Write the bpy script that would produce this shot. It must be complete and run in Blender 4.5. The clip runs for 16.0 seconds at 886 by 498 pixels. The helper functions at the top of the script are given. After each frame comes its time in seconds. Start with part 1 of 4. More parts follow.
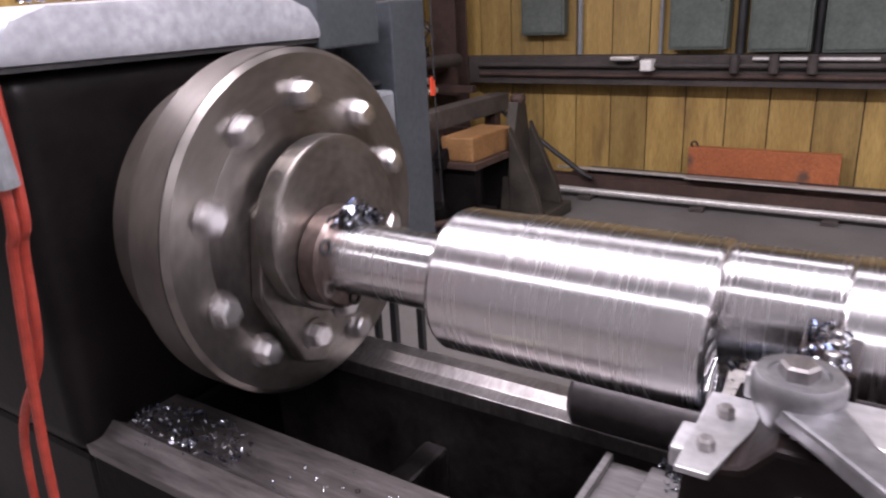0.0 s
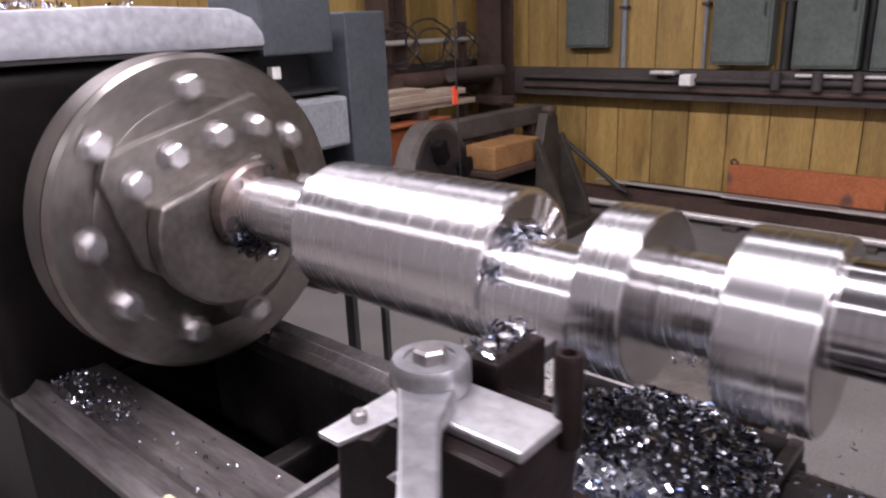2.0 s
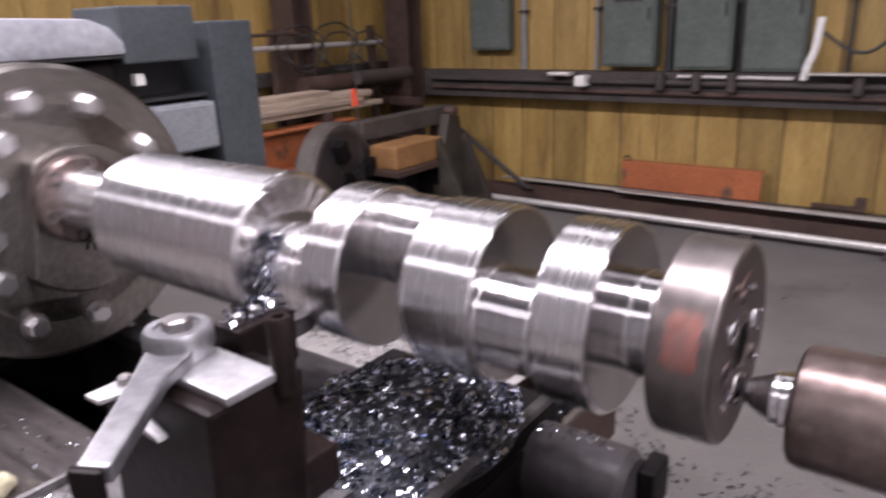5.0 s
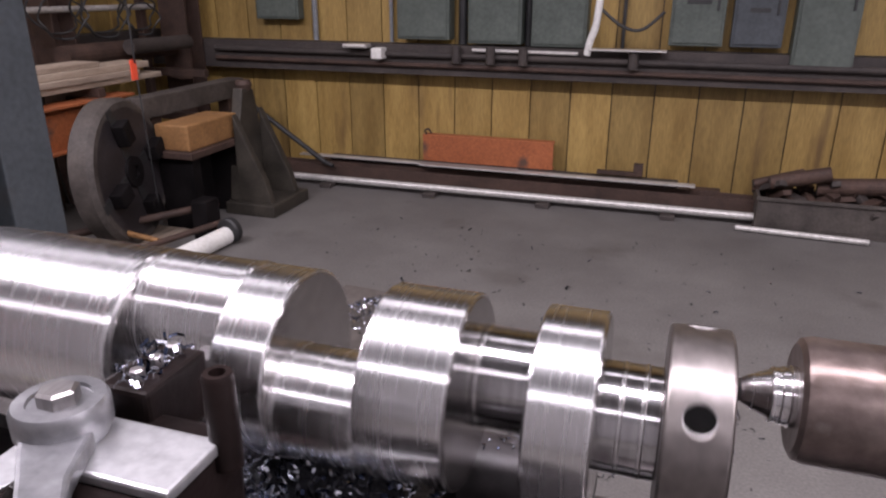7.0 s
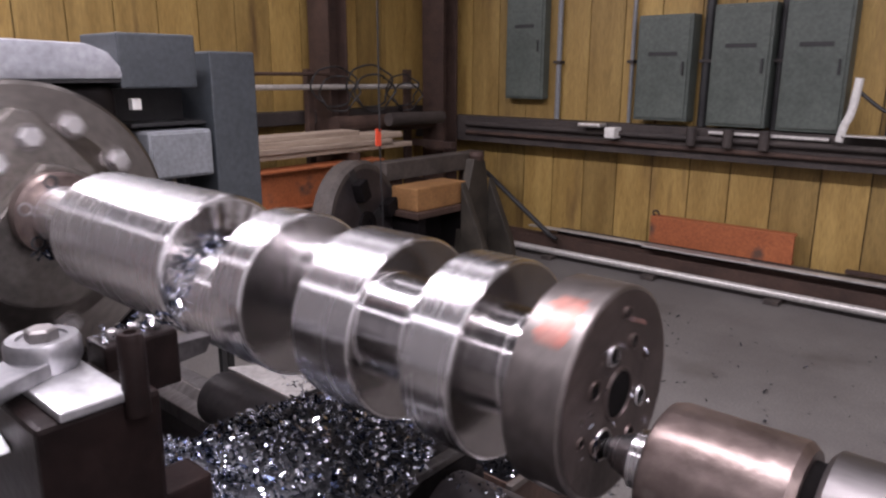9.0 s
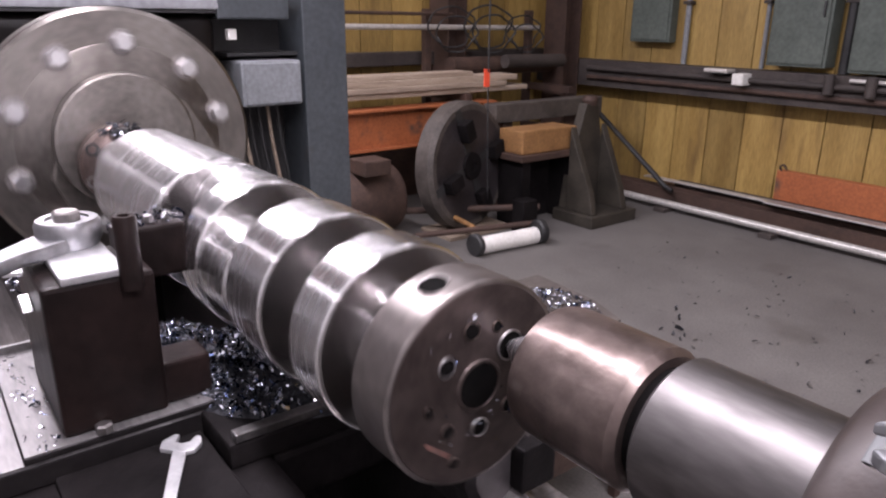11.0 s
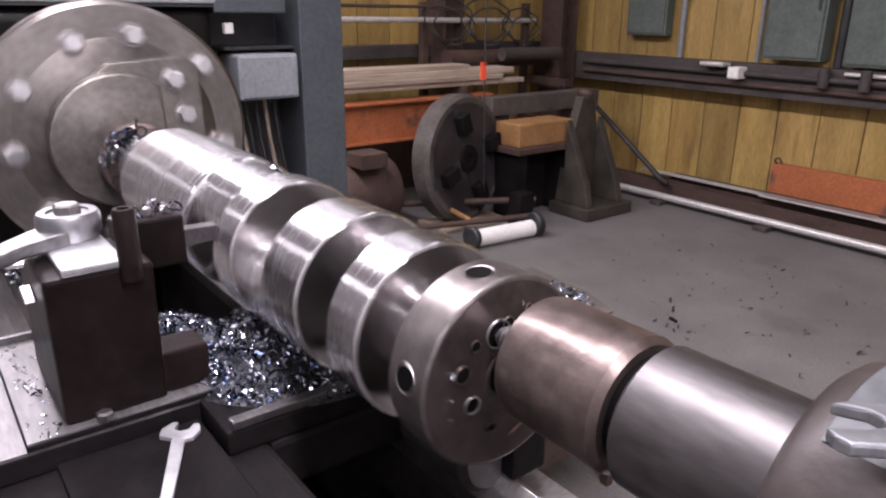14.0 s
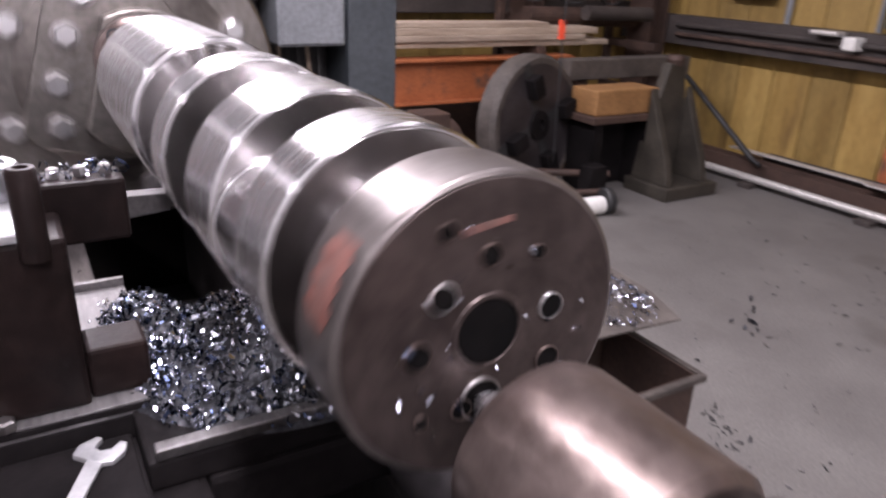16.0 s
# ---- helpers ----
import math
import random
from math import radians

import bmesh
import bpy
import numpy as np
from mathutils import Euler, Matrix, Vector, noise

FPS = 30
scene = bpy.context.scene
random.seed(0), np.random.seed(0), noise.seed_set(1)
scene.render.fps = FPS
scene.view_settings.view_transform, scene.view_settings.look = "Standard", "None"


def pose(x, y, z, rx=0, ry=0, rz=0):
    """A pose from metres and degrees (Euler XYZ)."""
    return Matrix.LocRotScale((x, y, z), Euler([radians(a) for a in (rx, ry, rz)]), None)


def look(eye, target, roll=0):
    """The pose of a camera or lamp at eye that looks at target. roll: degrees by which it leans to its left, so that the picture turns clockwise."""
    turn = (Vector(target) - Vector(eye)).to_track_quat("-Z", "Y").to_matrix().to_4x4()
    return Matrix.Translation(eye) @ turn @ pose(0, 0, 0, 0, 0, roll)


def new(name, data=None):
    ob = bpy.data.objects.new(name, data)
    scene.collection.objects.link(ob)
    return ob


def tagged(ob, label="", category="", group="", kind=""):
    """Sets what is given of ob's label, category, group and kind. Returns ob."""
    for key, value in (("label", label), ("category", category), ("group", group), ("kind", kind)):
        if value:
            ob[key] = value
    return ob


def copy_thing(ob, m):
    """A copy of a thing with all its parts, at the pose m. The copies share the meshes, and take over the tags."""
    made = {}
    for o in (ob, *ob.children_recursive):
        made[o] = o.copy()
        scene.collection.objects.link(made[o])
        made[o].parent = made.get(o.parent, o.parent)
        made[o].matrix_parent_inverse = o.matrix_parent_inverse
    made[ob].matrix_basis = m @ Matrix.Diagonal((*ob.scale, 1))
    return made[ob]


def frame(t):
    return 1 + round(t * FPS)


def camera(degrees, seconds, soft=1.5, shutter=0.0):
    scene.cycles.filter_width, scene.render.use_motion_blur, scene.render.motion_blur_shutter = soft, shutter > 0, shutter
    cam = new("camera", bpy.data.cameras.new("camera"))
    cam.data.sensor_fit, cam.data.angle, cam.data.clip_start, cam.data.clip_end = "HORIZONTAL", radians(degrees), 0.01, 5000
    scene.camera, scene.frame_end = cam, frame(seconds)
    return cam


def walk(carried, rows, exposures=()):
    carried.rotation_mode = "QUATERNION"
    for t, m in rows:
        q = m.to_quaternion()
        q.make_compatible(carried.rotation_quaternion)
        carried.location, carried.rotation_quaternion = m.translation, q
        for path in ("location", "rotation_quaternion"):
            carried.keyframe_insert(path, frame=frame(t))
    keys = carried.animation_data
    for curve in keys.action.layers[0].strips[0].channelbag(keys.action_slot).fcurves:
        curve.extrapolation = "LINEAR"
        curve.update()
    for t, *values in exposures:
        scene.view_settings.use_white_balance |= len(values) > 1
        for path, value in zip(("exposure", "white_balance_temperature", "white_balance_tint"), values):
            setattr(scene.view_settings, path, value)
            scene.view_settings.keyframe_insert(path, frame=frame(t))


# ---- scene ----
cam = camera(64.1, 16.0, soft=2.2, shutter=0.5)
METRES, EYE, TILT, LEAN, TURN = 2.5, 1.58, 0.0, 0.0, 33.7
ROWS = [
    (0.0, 0.0, 0.0, 0.0, -0.95, -18.98, 2.76),
    (0.5, 0.0372, -0.013, 0.0005, -1.41, -18.88, 3.74),
    (1.0, 0.0847, -0.0052, -0.0076, -0.15, -18.37, 3.46),
    (1.5, 0.1471, -0.001, -0.0162, 2.41, -19.65, 1.0),
    (2.0, 0.2078, -0.0297, -0.0076, 7.13, -17.85, 2.12),
    (2.5, 0.2869, -0.0801, -0.0057, 9.45, -18.1, 1.53),
    (3.0, 0.3274, -0.1098, -0.0101, 9.82, -18.43, 3.13),
    (3.5, 0.3363, -0.1148, -0.008, 8.84, -17.66, 3.52),
    (4.0, 0.3368, -0.1159, -0.0094, 8.43, -17.63, 3.4),
    (4.5, 0.3409, -0.1099, -0.01, 7.84, -18.36, 3.64),
    (5.0, 0.3344, -0.0893, 0.0, 2.6, -18.02, 2.14),
    (7.5, 0.2658, -0.0208, 0.0024, -13.08, -20.82, 2.09),
    (8.0, 0.3447, -0.0542, -0.0031, -3.27, -19.54, 4.21),
    (8.5, 0.4033, -0.0785, -0.0125, 4.73, -15.64, 2.56),
    (9.0, 0.4295, -0.0624, -0.018, 7.48, -14.1, -0.14),
    (9.5, 0.4831, -0.0617, -0.0308, 14.88, -15.09, 1.28),
    (10.0, 0.528, -0.0637, -0.0358, 19.35, -17.79, -0.77),
    (12.5, 0.5395, -0.0705, -0.0329, 18.71, -18.49, -0.75),
    (13.0, 0.541, -0.0688, -0.0332, 18.61, -18.72, -0.71),
    (13.5, 0.5414, -0.0702, -0.0328, 18.53, -18.63, -0.55),
    (14.0, 0.5415, -0.0706, -0.0331, 18.92, -18.76, -0.5),
    (14.5, 0.5427, -0.0693, -0.0329, 19.16, -19.01, -0.36),
    (15.0, 0.5501, -0.0632, -0.0321, 20.11, -19.59, -0.95),
    (15.5, 0.5481, -0.0218, -0.0393, 19.76, -22.4, 0.18),
    (16.0, 0.5353, 0.0579, -0.0551, 25.91, -21.91, -2.29),
]
PATH = [(t, pose(0, 0, EYE, TILT, LEAN, TURN) @ pose(METRES * x, METRES * y, METRES * z, 90 + pitch, roll, yaw)) for t, x, y, z, yaw, pitch, roll in ROWS]
PATH += [
    (5.2, look((0.812, 0.284, 1.612), (-0.216, 1.881, 0.986), -0.2)),
    (7.3, look((0.512, 0.318, 1.583), (-0.063, 2.099, 0.878), -0.1)),
    (10.2, look((1.19, 0.617, 1.486), (-0.326, 1.767, 0.868), 0.5)),
]
# stops: the camera darkens a little while the bright shaft fills its view
EXPOSURES = [(0.0, -0.45), (5.0, -0.45), (7.5, -0.7), (8.5, -0.72), (9.5, -0.64), (10.2, -0.4), (15.0, -0.36), (16.0, -0.28)]
walk(cam, sorted(PATH, key=lambda row: row[0]), EXPOSURES)

# ---------------------------------------------------------------- light
world = bpy.data.worlds.new("world")
scene.world = world
world.use_nodes = True
world.node_tree.nodes["Background"].inputs[0].default_value = (0.55, 0.53, 0.6, 1)
world.node_tree.nodes["Background"].inputs[1].default_value = 0.025
LAMP_COLOUR = (1.0, 0.915, 1.03)
# rows of ceiling lights: y, height, watts of each; the aisle row is dimmed to keep the headstock dark
LAMP_ROWS = [(-2.7, 4.3, (22, 22, 34, 34, 60, 60)), (0.9, 4.3, (212,) * 6), (3.3, 4.3, (15,) * 6)]
LAMP_X = (-7.6, -5.2, -2.8, -0.4, 2.0, 4.1)

AX_Y, AX_Z = 1.151, 1.112      # the spindle's axis runs along x at this y and height
TURN_S, UP_AT = 1.377, 3.618   # seconds for a turn; time at which the crank's main axis is straight above the spindle's
THROW = 0.062

# ---------------------------------------------------------------- materials


def nodes_of(name):
    m = bpy.data.materials.new(name)
    m.use_nodes = True
    nt = m.node_tree
    return m, nt, nt.nodes["Principled BSDF"]


def surface(name, a, b, rough=0.6, metal=0.0, scale=6.0, fine=60.0, bump=0.15, rough_var=0.15, stretch=(1, 1, 1), spots=None, contrast=0.5):
    """Two-scale varied surface: broad stains between colours a and b, fine grain in the relief and the gloss."""
    m, nt, p = nodes_of(name)
    n, l = nt.nodes, nt.links
    co = n.new("ShaderNodeTexCoord")
    mp = n.new("ShaderNodeMapping")
    mp.inputs["Scale"].default_value = stretch
    l.new(co.outputs["Object"], mp.inputs[0])
    big, small = n.new("ShaderNodeTexNoise"), n.new("ShaderNodeTexNoise")
    big.inputs["Scale"].default_value, big.inputs["Detail"].default_value, big.inputs["Roughness"].default_value = scale, 6, 0.65
    small.inputs["Scale"].default_value, small.inputs["Detail"].default_value = fine, 4
    l.new(mp.outputs[0], big.inputs["Vector"])
    l.new(mp.outputs[0], small.inputs["Vector"])
    ramp = n.new("ShaderNodeValToRGB")
    ramp.color_ramp.elements[0].position, ramp.color_ramp.elements[1].position = 0.5 - contrast * 0.4, 0.5 + contrast * 0.4
    ramp.color_ramp.elements[0].color, ramp.color_ramp.elements[1].color = (*a, 1), (*b, 1)
    l.new(big.outputs["Fac"], ramp.inputs[0])
    mix = n.new("ShaderNodeMix")
    mix.data_type, mix.blend_type = "RGBA", "OVERLAY"
    mix.inputs["Factor"].default_value = 0.45
    l.new(ramp.outputs[0], mix.inputs["A"])
    l.new(small.outputs["Fac"], mix.inputs["B"])
    out = mix.outputs["Result"]
    if spots:
        colour, amount, size = spots
        sp = n.new("ShaderNodeTexNoise")
        sp.inputs["Scale"].default_value, sp.inputs["Detail"].default_value = size, 8
        l.new(mp.outputs[0], sp.inputs["Vector"])
        r2 = n.new("ShaderNodeValToRGB")
        r2.color_ramp.elements[0].position, r2.color_ramp.elements[1].position = 1 - amount - 0.06, 1 - amount + 0.06
        l.new(sp.outputs["Fac"], r2.inputs[0])
        m2 = n.new("ShaderNodeMix")
        m2.data_type = "RGBA"
        l.new(r2.outputs[0], m2.inputs["Factor"])
        l.new(out, m2.inputs["A"])
        m2.inputs["B"].default_value = (*colour, 1)
        out = m2.outputs["Result"]
    l.new(out, p.inputs["Base Color"])
    p.inputs["Metallic"].default_value = metal
    rr = n.new("ShaderNodeMapRange")
    rr.inputs["To Min"].default_value, rr.inputs["To Max"].default_value = max(0.03, rough - rough_var), min(1, rough + rough_var)
    l.new(big.outputs["Fac"], rr.inputs["Value"])
    l.new(rr.outputs[0], p.inputs["Roughness"])
    if bump:
        bn = n.new("ShaderNodeBump")
        bn.inputs["Strength"].default_value, bn.inputs["Distance"].default_value = bump, 0.01
        l.new(small.outputs["Fac"], bn.inputs["Height"])
        l.new(bn.outputs[0], p.inputs["Normal"])
    return m


PIN_STEEL = surface("ground_pin_steel", (0.5, 0.49, 0.5), (0.72, 0.71, 0.72), 0.2, 1.0, 5, 9, 0, 0.012, (26, 2, 2))
# web steel darkened for the dim gaps that the cheeks reflect
CHEEK_SHADED = surface("shade_darkened_web_steel", (0.38, 0.365, 0.36), (0.52, 0.5, 0.495), 0.2, 1.0, 8, 40, 0.02, 0.05)
STEEL = surface("turned_steel", (0.82, 0.81, 0.82), (0.93, 0.92, 0.93), 0.27, 1.0, 5, 9, 0, 0.02, (34, 0.7, 0.7))
STEEL_DULL = surface("dull_steel", (0.25, 0.235, 0.23), (0.4, 0.38, 0.375), 0.42, 1.0, 7, 40, 0.08, 0.1, (3, 1, 1))
STEEL_BROWN = surface("brown_oiled_steel", (0.11, 0.082, 0.074), (0.25, 0.2, 0.182), 0.36, 0.85, 9, 45, 0.12, 0.14, spots=((0.3, 0.26, 0.245), 0.3, 14))
PLATE = surface("faceplate_iron", (0.18, 0.166, 0.152), (0.31, 0.29, 0.27), 0.34, 0.95, 4, 50, 0.08, 0.1)
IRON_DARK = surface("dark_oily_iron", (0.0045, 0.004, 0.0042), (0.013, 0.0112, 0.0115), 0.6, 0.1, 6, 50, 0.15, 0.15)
WAY = surface("worn_bed_way", (0.09, 0.08, 0.077), (0.26, 0.238, 0.232), 0.35, 0.8, 5, 30, 0.06, 0.12, (0.6, 4, 4))
# oily grey taken to near black: shade on the upright sides is in it
SHADED_GREY_PAINT = surface("shade_darkened_grey_paint", (0.0035, 0.0028, 0.0028), (0.0095, 0.0082, 0.0078), 0.38, 0.0, 3, 40, 0.05, 0.1, spots=((0.009, 0.0075, 0.007), 0.42, 3))
COVER_PAINT = surface("pale_grey_cover_paint", (0.26, 0.268, 0.29), (0.34, 0.348, 0.37), 0.33, 0.0, 3, 40, 0.03, 0.08, spots=((0.2, 0.195, 0.195), 0.28, 4))
BLUE_GREY = surface("blue_grey_paint", (0.038, 0.045, 0.051), (0.062, 0.071, 0.078), 0.45, 0.0, 3, 50, 0.05, 0.1, spots=((0.05, 0.05, 0.05), 0.3, 6))
BOX_GREY = surface("box_grey_paint", (0.15, 0.16, 0.17), (0.21, 0.222, 0.235), 0.45, 0.0, 4, 60, 0.02, 0.1)
PANEL_GREEN = surface("grey_green_panel_paint", (0.055, 0.068, 0.058), (0.09, 0.106, 0.092), 0.5, 0.0, 3, 40, 0.04, 0.1)
YELLOW = surface("yellow_wall_sheet", (0.19, 0.116, 0.029), (0.33, 0.223, 0.069), 0.6, 0.0, 2.2, 30, 0.05, 0.1, (3.5, 3.5, 0.5), spots=((0.12, 0.07, 0.022), 0.33, 1.6))
DARK_STEEL = surface("dark_girt_paint", (0.02, 0.016, 0.015), (0.06, 0.048, 0.042), 0.7, 0.0, 3, 40, 0.1)
CONCRETE = surface("grey_concrete_floor", (0.09, 0.083, 0.078), (0.139, 0.131, 0.122), 0.75, 0.0, 1.3, 90, 0.12, 0.1, spots=((0.078, 0.07, 0.063), 0.34, 1.7))
ORANGE = surface("orange_primer_steel", (0.24, 0.07, 0.024), (0.37, 0.115, 0.04), 0.6, 0.0, 4, 50, 0.1, spots=((0.09, 0.05, 0.035), 0.34, 5))
ORANGE_WOOD = surface("orange_brown_block", (0.17, 0.085, 0.03), (0.29, 0.15, 0.055), 0.65, 0.0, 5, 50, 0.1)
WOOD = surface("weathered_board", (0.2, 0.15, 0.11), (0.38, 0.31, 0.24), 0.75, 0.0, 5, 60, 0.2, 0.1, (6, 0.5, 6))
RUST = surface("rusty_brown_iron", (0.033, 0.02, 0.0155), (0.085, 0.05, 0.037), 0.7, 0.2, 6, 60, 0.2)
PIPE_PALE = surface("pale_galvanised_pipe", (0.42, 0.4, 0.38), (0.58, 0.56, 0.53), 0.42, 0.4, 6, 40, 0.06)
TAG_RED = surface("orange_red_plastic", (0.75, 0.07, 0.03), (0.85, 0.11, 0.05), 0.5, 0.0, 8, 60, 0.02)
RED_CABLE = surface("orange_red_rubber", (0.28, 0.035, 0.022), (0.4, 0.055, 0.035), 0.45, 0.0, 8, 60, 0.03)
RED_MARK = surface("worn_red_marker_paint", (0.26, 0.17, 0.15), (0.36, 0.13, 0.1), 0.42, 0.7, 25, 90, 0.03)
DUSTY = surface("dusty_grey_iron", (0.035, 0.029, 0.026), (0.1, 0.086, 0.075), 0.65, 0.2, 5, 50, 0.15)
WHITE = surface("off_white_paint", (0.6, 0.59, 0.56), (0.75, 0.74, 0.7), 0.5, 0.0, 6, 50, 0.03)
BLACK = surface("black_rubber", (0.012, 0.012, 0.013), (0.03, 0.03, 0.03), 0.55, 0.0, 8, 60, 0.05)
CHROME = surface("bright_steel", (0.75, 0.75, 0.76), (0.85, 0.85, 0.86), 0.3, 1.0, 8, 60, 0.02, 0.06)
CHIP = surface("steel_chips", (0.32, 0.34, 0.38), (0.62, 0.63, 0.66), 0.22, 1.0, 40, 90, 0.05, 0.1)
CEIL = surface("ceiling_sheet", (0.1, 0.1, 0.1), (0.15, 0.15, 0.15), 0.8, 0.0, 2, 30, 0.03)

HALL_GREY = surface("hall_grey_sheet", (0.2, 0.193, 0.193), (0.28, 0.27, 0.27), 0.7, 0.0, 2, 30, 0.03)
REFLECTOR_PALE = surface("unseen_reflector_sheet", (0.66, 0.65, 0.65), (0.78, 0.77, 0.77), 0.7, 0.0, 2, 30, 0.03)
# dark loose chips; in the underlays, shade between chips put in as colour
CHIP_AND_GAP = surface("dark_chips_and_gap_shade", (0.012, 0.012, 0.015), (0.06, 0.062, 0.07), 0.4, 0.6, 60, 120, 0.4, 0.15)


def islands(m, dark, light):
    """Gives each separate piece of a heap its own shade."""
    nt = m.node_tree
    p = nt.nodes["Principled BSDF"]
    g, r = nt.nodes.new("ShaderNodeNewGeometry"), nt.nodes.new("ShaderNodeValToRGB")
    r.color_ramp.elements[0].color, r.color_ramp.elements[1].color = (*dark, 1), (*light, 1)
    r.color_ramp.elements[0].position, r.color_ramp.elements[1].position = 0.3, 0.8
    nt.links.new(g.outputs["Random Per Island"], r.inputs[0])
    nt.links.new(r.outputs[0], p.inputs["Base Color"])


OILY_STEEL = surface("oily_grey_steel", (0.062, 0.058, 0.058), (0.14, 0.133, 0.133), 0.4, 0.75, 4, 40, 0.06, 0.08, (0.6, 3, 3))
SLIDE = surface("pale_slide_steel", (0.1, 0.095, 0.095), (0.21, 0.2, 0.2), 0.48, 0.5, 6, 40, 0.06, 0.08, (0.6, 3, 3))
LEAD = surface("oily_lead_grey_iron", (0.026, 0.023, 0.024), (0.075, 0.068, 0.07), 0.42, 0.3, 5, 45, 0.08, 0.1)
PALE_SHEET = surface("dusty_pale_sheet_steel", (0.2, 0.19, 0.18), (0.34, 0.325, 0.31), 0.6, 0.2, 4, 50, 0.06, 0.1, spots=((0.13, 0.12, 0.11), 0.34, 6))
KNOB = surface("yellowed_cream_plastic", (0.5, 0.46, 0.3), (0.66, 0.62, 0.44), 0.45, 0.0, 20, 60, 0.03)
SATIN = surface("satin_tool_steel", (0.5, 0.5, 0.51), (0.66, 0.66, 0.67), 0.4, 0.9, 8, 60, 0.03, 0.08)
OILY_STEEL_PALE = surface("worn_blue_grey_steel", (0.3, 0.31, 0.33), (0.45, 0.46, 0.48), 0.35, 0.8, 20, 60, 0.04, 0.08)
LEVER = surface("dark_worn_lever_steel", (0.22, 0.22, 0.23), (0.38, 0.378, 0.39), 0.4, 0.9, 9, 50, 0.06, 0.1)
WRENCH = surface("bright_wrench_steel", (0.46, 0.46, 0.47), (0.62, 0.62, 0.63), 0.5, 0.6, 12, 60, 0.03, 0.08)
QUILL = surface("polished_quill_steel", (0.095, 0.088, 0.087), (0.18, 0.169, 0.168), 0.44, 1.0, 4, 30, 0.03, 0.06, (0.8, 3, 3))

for turned in (STEEL, PIN_STEEL, CHEEK_SHADED):
    # lathe grooves run round the axis and spread the gloss along it
    tn = turned.node_tree.nodes.new("ShaderNodeTangent")
    tn.direction_type, tn.axis = "RADIAL", "X"
    bs = turned.node_tree.nodes["Principled BSDF"]
    turned.node_tree.links.new(tn.outputs[0], bs.inputs["Tangent"])
    bs.inputs["Anisotropic"].default_value = 0.7
    turned.node_tree.nodes["Mix"].inputs["Factor"].default_value = 0.15
    bs.inputs["Anisotropic Rotation"].default_value = 0.25
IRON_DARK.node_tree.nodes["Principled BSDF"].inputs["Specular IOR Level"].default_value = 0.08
BED_IRON = surface("oily_bed_casting", (0.012, 0.0105, 0.0105), (0.05, 0.044, 0.044), 0.36, 0.2, 5, 40, 0.15, 0.15)
SHADED_GREY_PAINT.node_tree.nodes["Principled BSDF"].inputs["Specular IOR Level"].default_value = 0.1
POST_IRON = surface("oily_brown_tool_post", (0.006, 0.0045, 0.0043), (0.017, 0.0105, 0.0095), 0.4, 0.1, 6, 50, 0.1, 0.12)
# near-black that paints the shade inside holes and the groove
HOLE_SHADE = surface("painted_hole_shade", (0.003, 0.003, 0.003), (0.007, 0.006, 0.006), 0.9, 0.0, 20, 60, 0.05)
HOLE_SHADE.node_tree.nodes["Principled BSDF"].inputs["Specular IOR Level"].default_value = 0.05
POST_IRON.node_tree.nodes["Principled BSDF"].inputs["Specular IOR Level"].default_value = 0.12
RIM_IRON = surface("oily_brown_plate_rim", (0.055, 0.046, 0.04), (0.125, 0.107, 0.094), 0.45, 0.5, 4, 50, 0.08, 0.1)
# blotchy blue-grey that paints the light reflected off the barrel's top
TOP_SHEEN = surface("blue_grey_top_sheen", (0.05, 0.054, 0.057), (0.1, 0.106, 0.11), 0.45, 0.0, 5, 40, 0.05, 0.1, spots=((0.04, 0.033, 0.03), 0.36, 9))
IRON_BROWN = surface("brown_oily_casting", (0.022, 0.017, 0.016), (0.058, 0.046, 0.043), 0.42, 0.2, 5, 45, 0.1, 0.12)
CHUCK_IRON = surface("dark_violet_grey_casting", (0.017, 0.014, 0.015), (0.048, 0.041, 0.043), 0.5, 0.3, 5, 50, 0.12)
OLIVE_IRON = surface("olive_brown_casting", (0.018, 0.0155, 0.012), (0.055, 0.047, 0.036), 0.6, 0.1, 5, 50, 0.15)
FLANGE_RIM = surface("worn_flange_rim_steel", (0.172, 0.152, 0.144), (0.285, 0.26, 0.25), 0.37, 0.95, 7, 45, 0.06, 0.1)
# slightly darker copy of the plate iron, shade put into its colour
PLATE_SHADE = surface("shade_darkened_plate_face", (0.12, 0.108, 0.099), (0.24, 0.222, 0.206), 0.32, 0.95, 5, 50, 0.08, 0.1)
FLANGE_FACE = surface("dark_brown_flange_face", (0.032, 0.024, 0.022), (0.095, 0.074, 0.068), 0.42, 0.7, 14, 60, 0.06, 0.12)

def by_piece(m, spread):
    """Each separate piece gets a slightly lighter or darker coat."""
    nt = m.node_tree
    p = nt.nodes["Principled BSDF"]
    was = p.inputs["Base Color"].links[0].from_socket
    info, rng, hs = nt.nodes.new("ShaderNodeObjectInfo"), nt.nodes.new("ShaderNodeMapRange"), nt.nodes.new("ShaderNodeHueSaturation")
    rng.inputs["To Min"].default_value, rng.inputs["To Max"].default_value = 1 - spread, 1 + spread
    nt.links.new(info.outputs["Random"], rng.inputs["Value"])
    nt.links.new(rng.outputs[0], hs.inputs["Value"])
    nt.links.new(was, hs.inputs["Color"])
    nt.links.new(hs.outputs[0], p.inputs["Base Color"])


by_piece(YELLOW, 0.24)
by_piece(WOOD, 0.2)
islands(CHIP, (0.035, 0.045, 0.08), (0.76, 0.785, 0.85))

# ---------------------------------------------------------------- building helpers
ORIGIN = {}


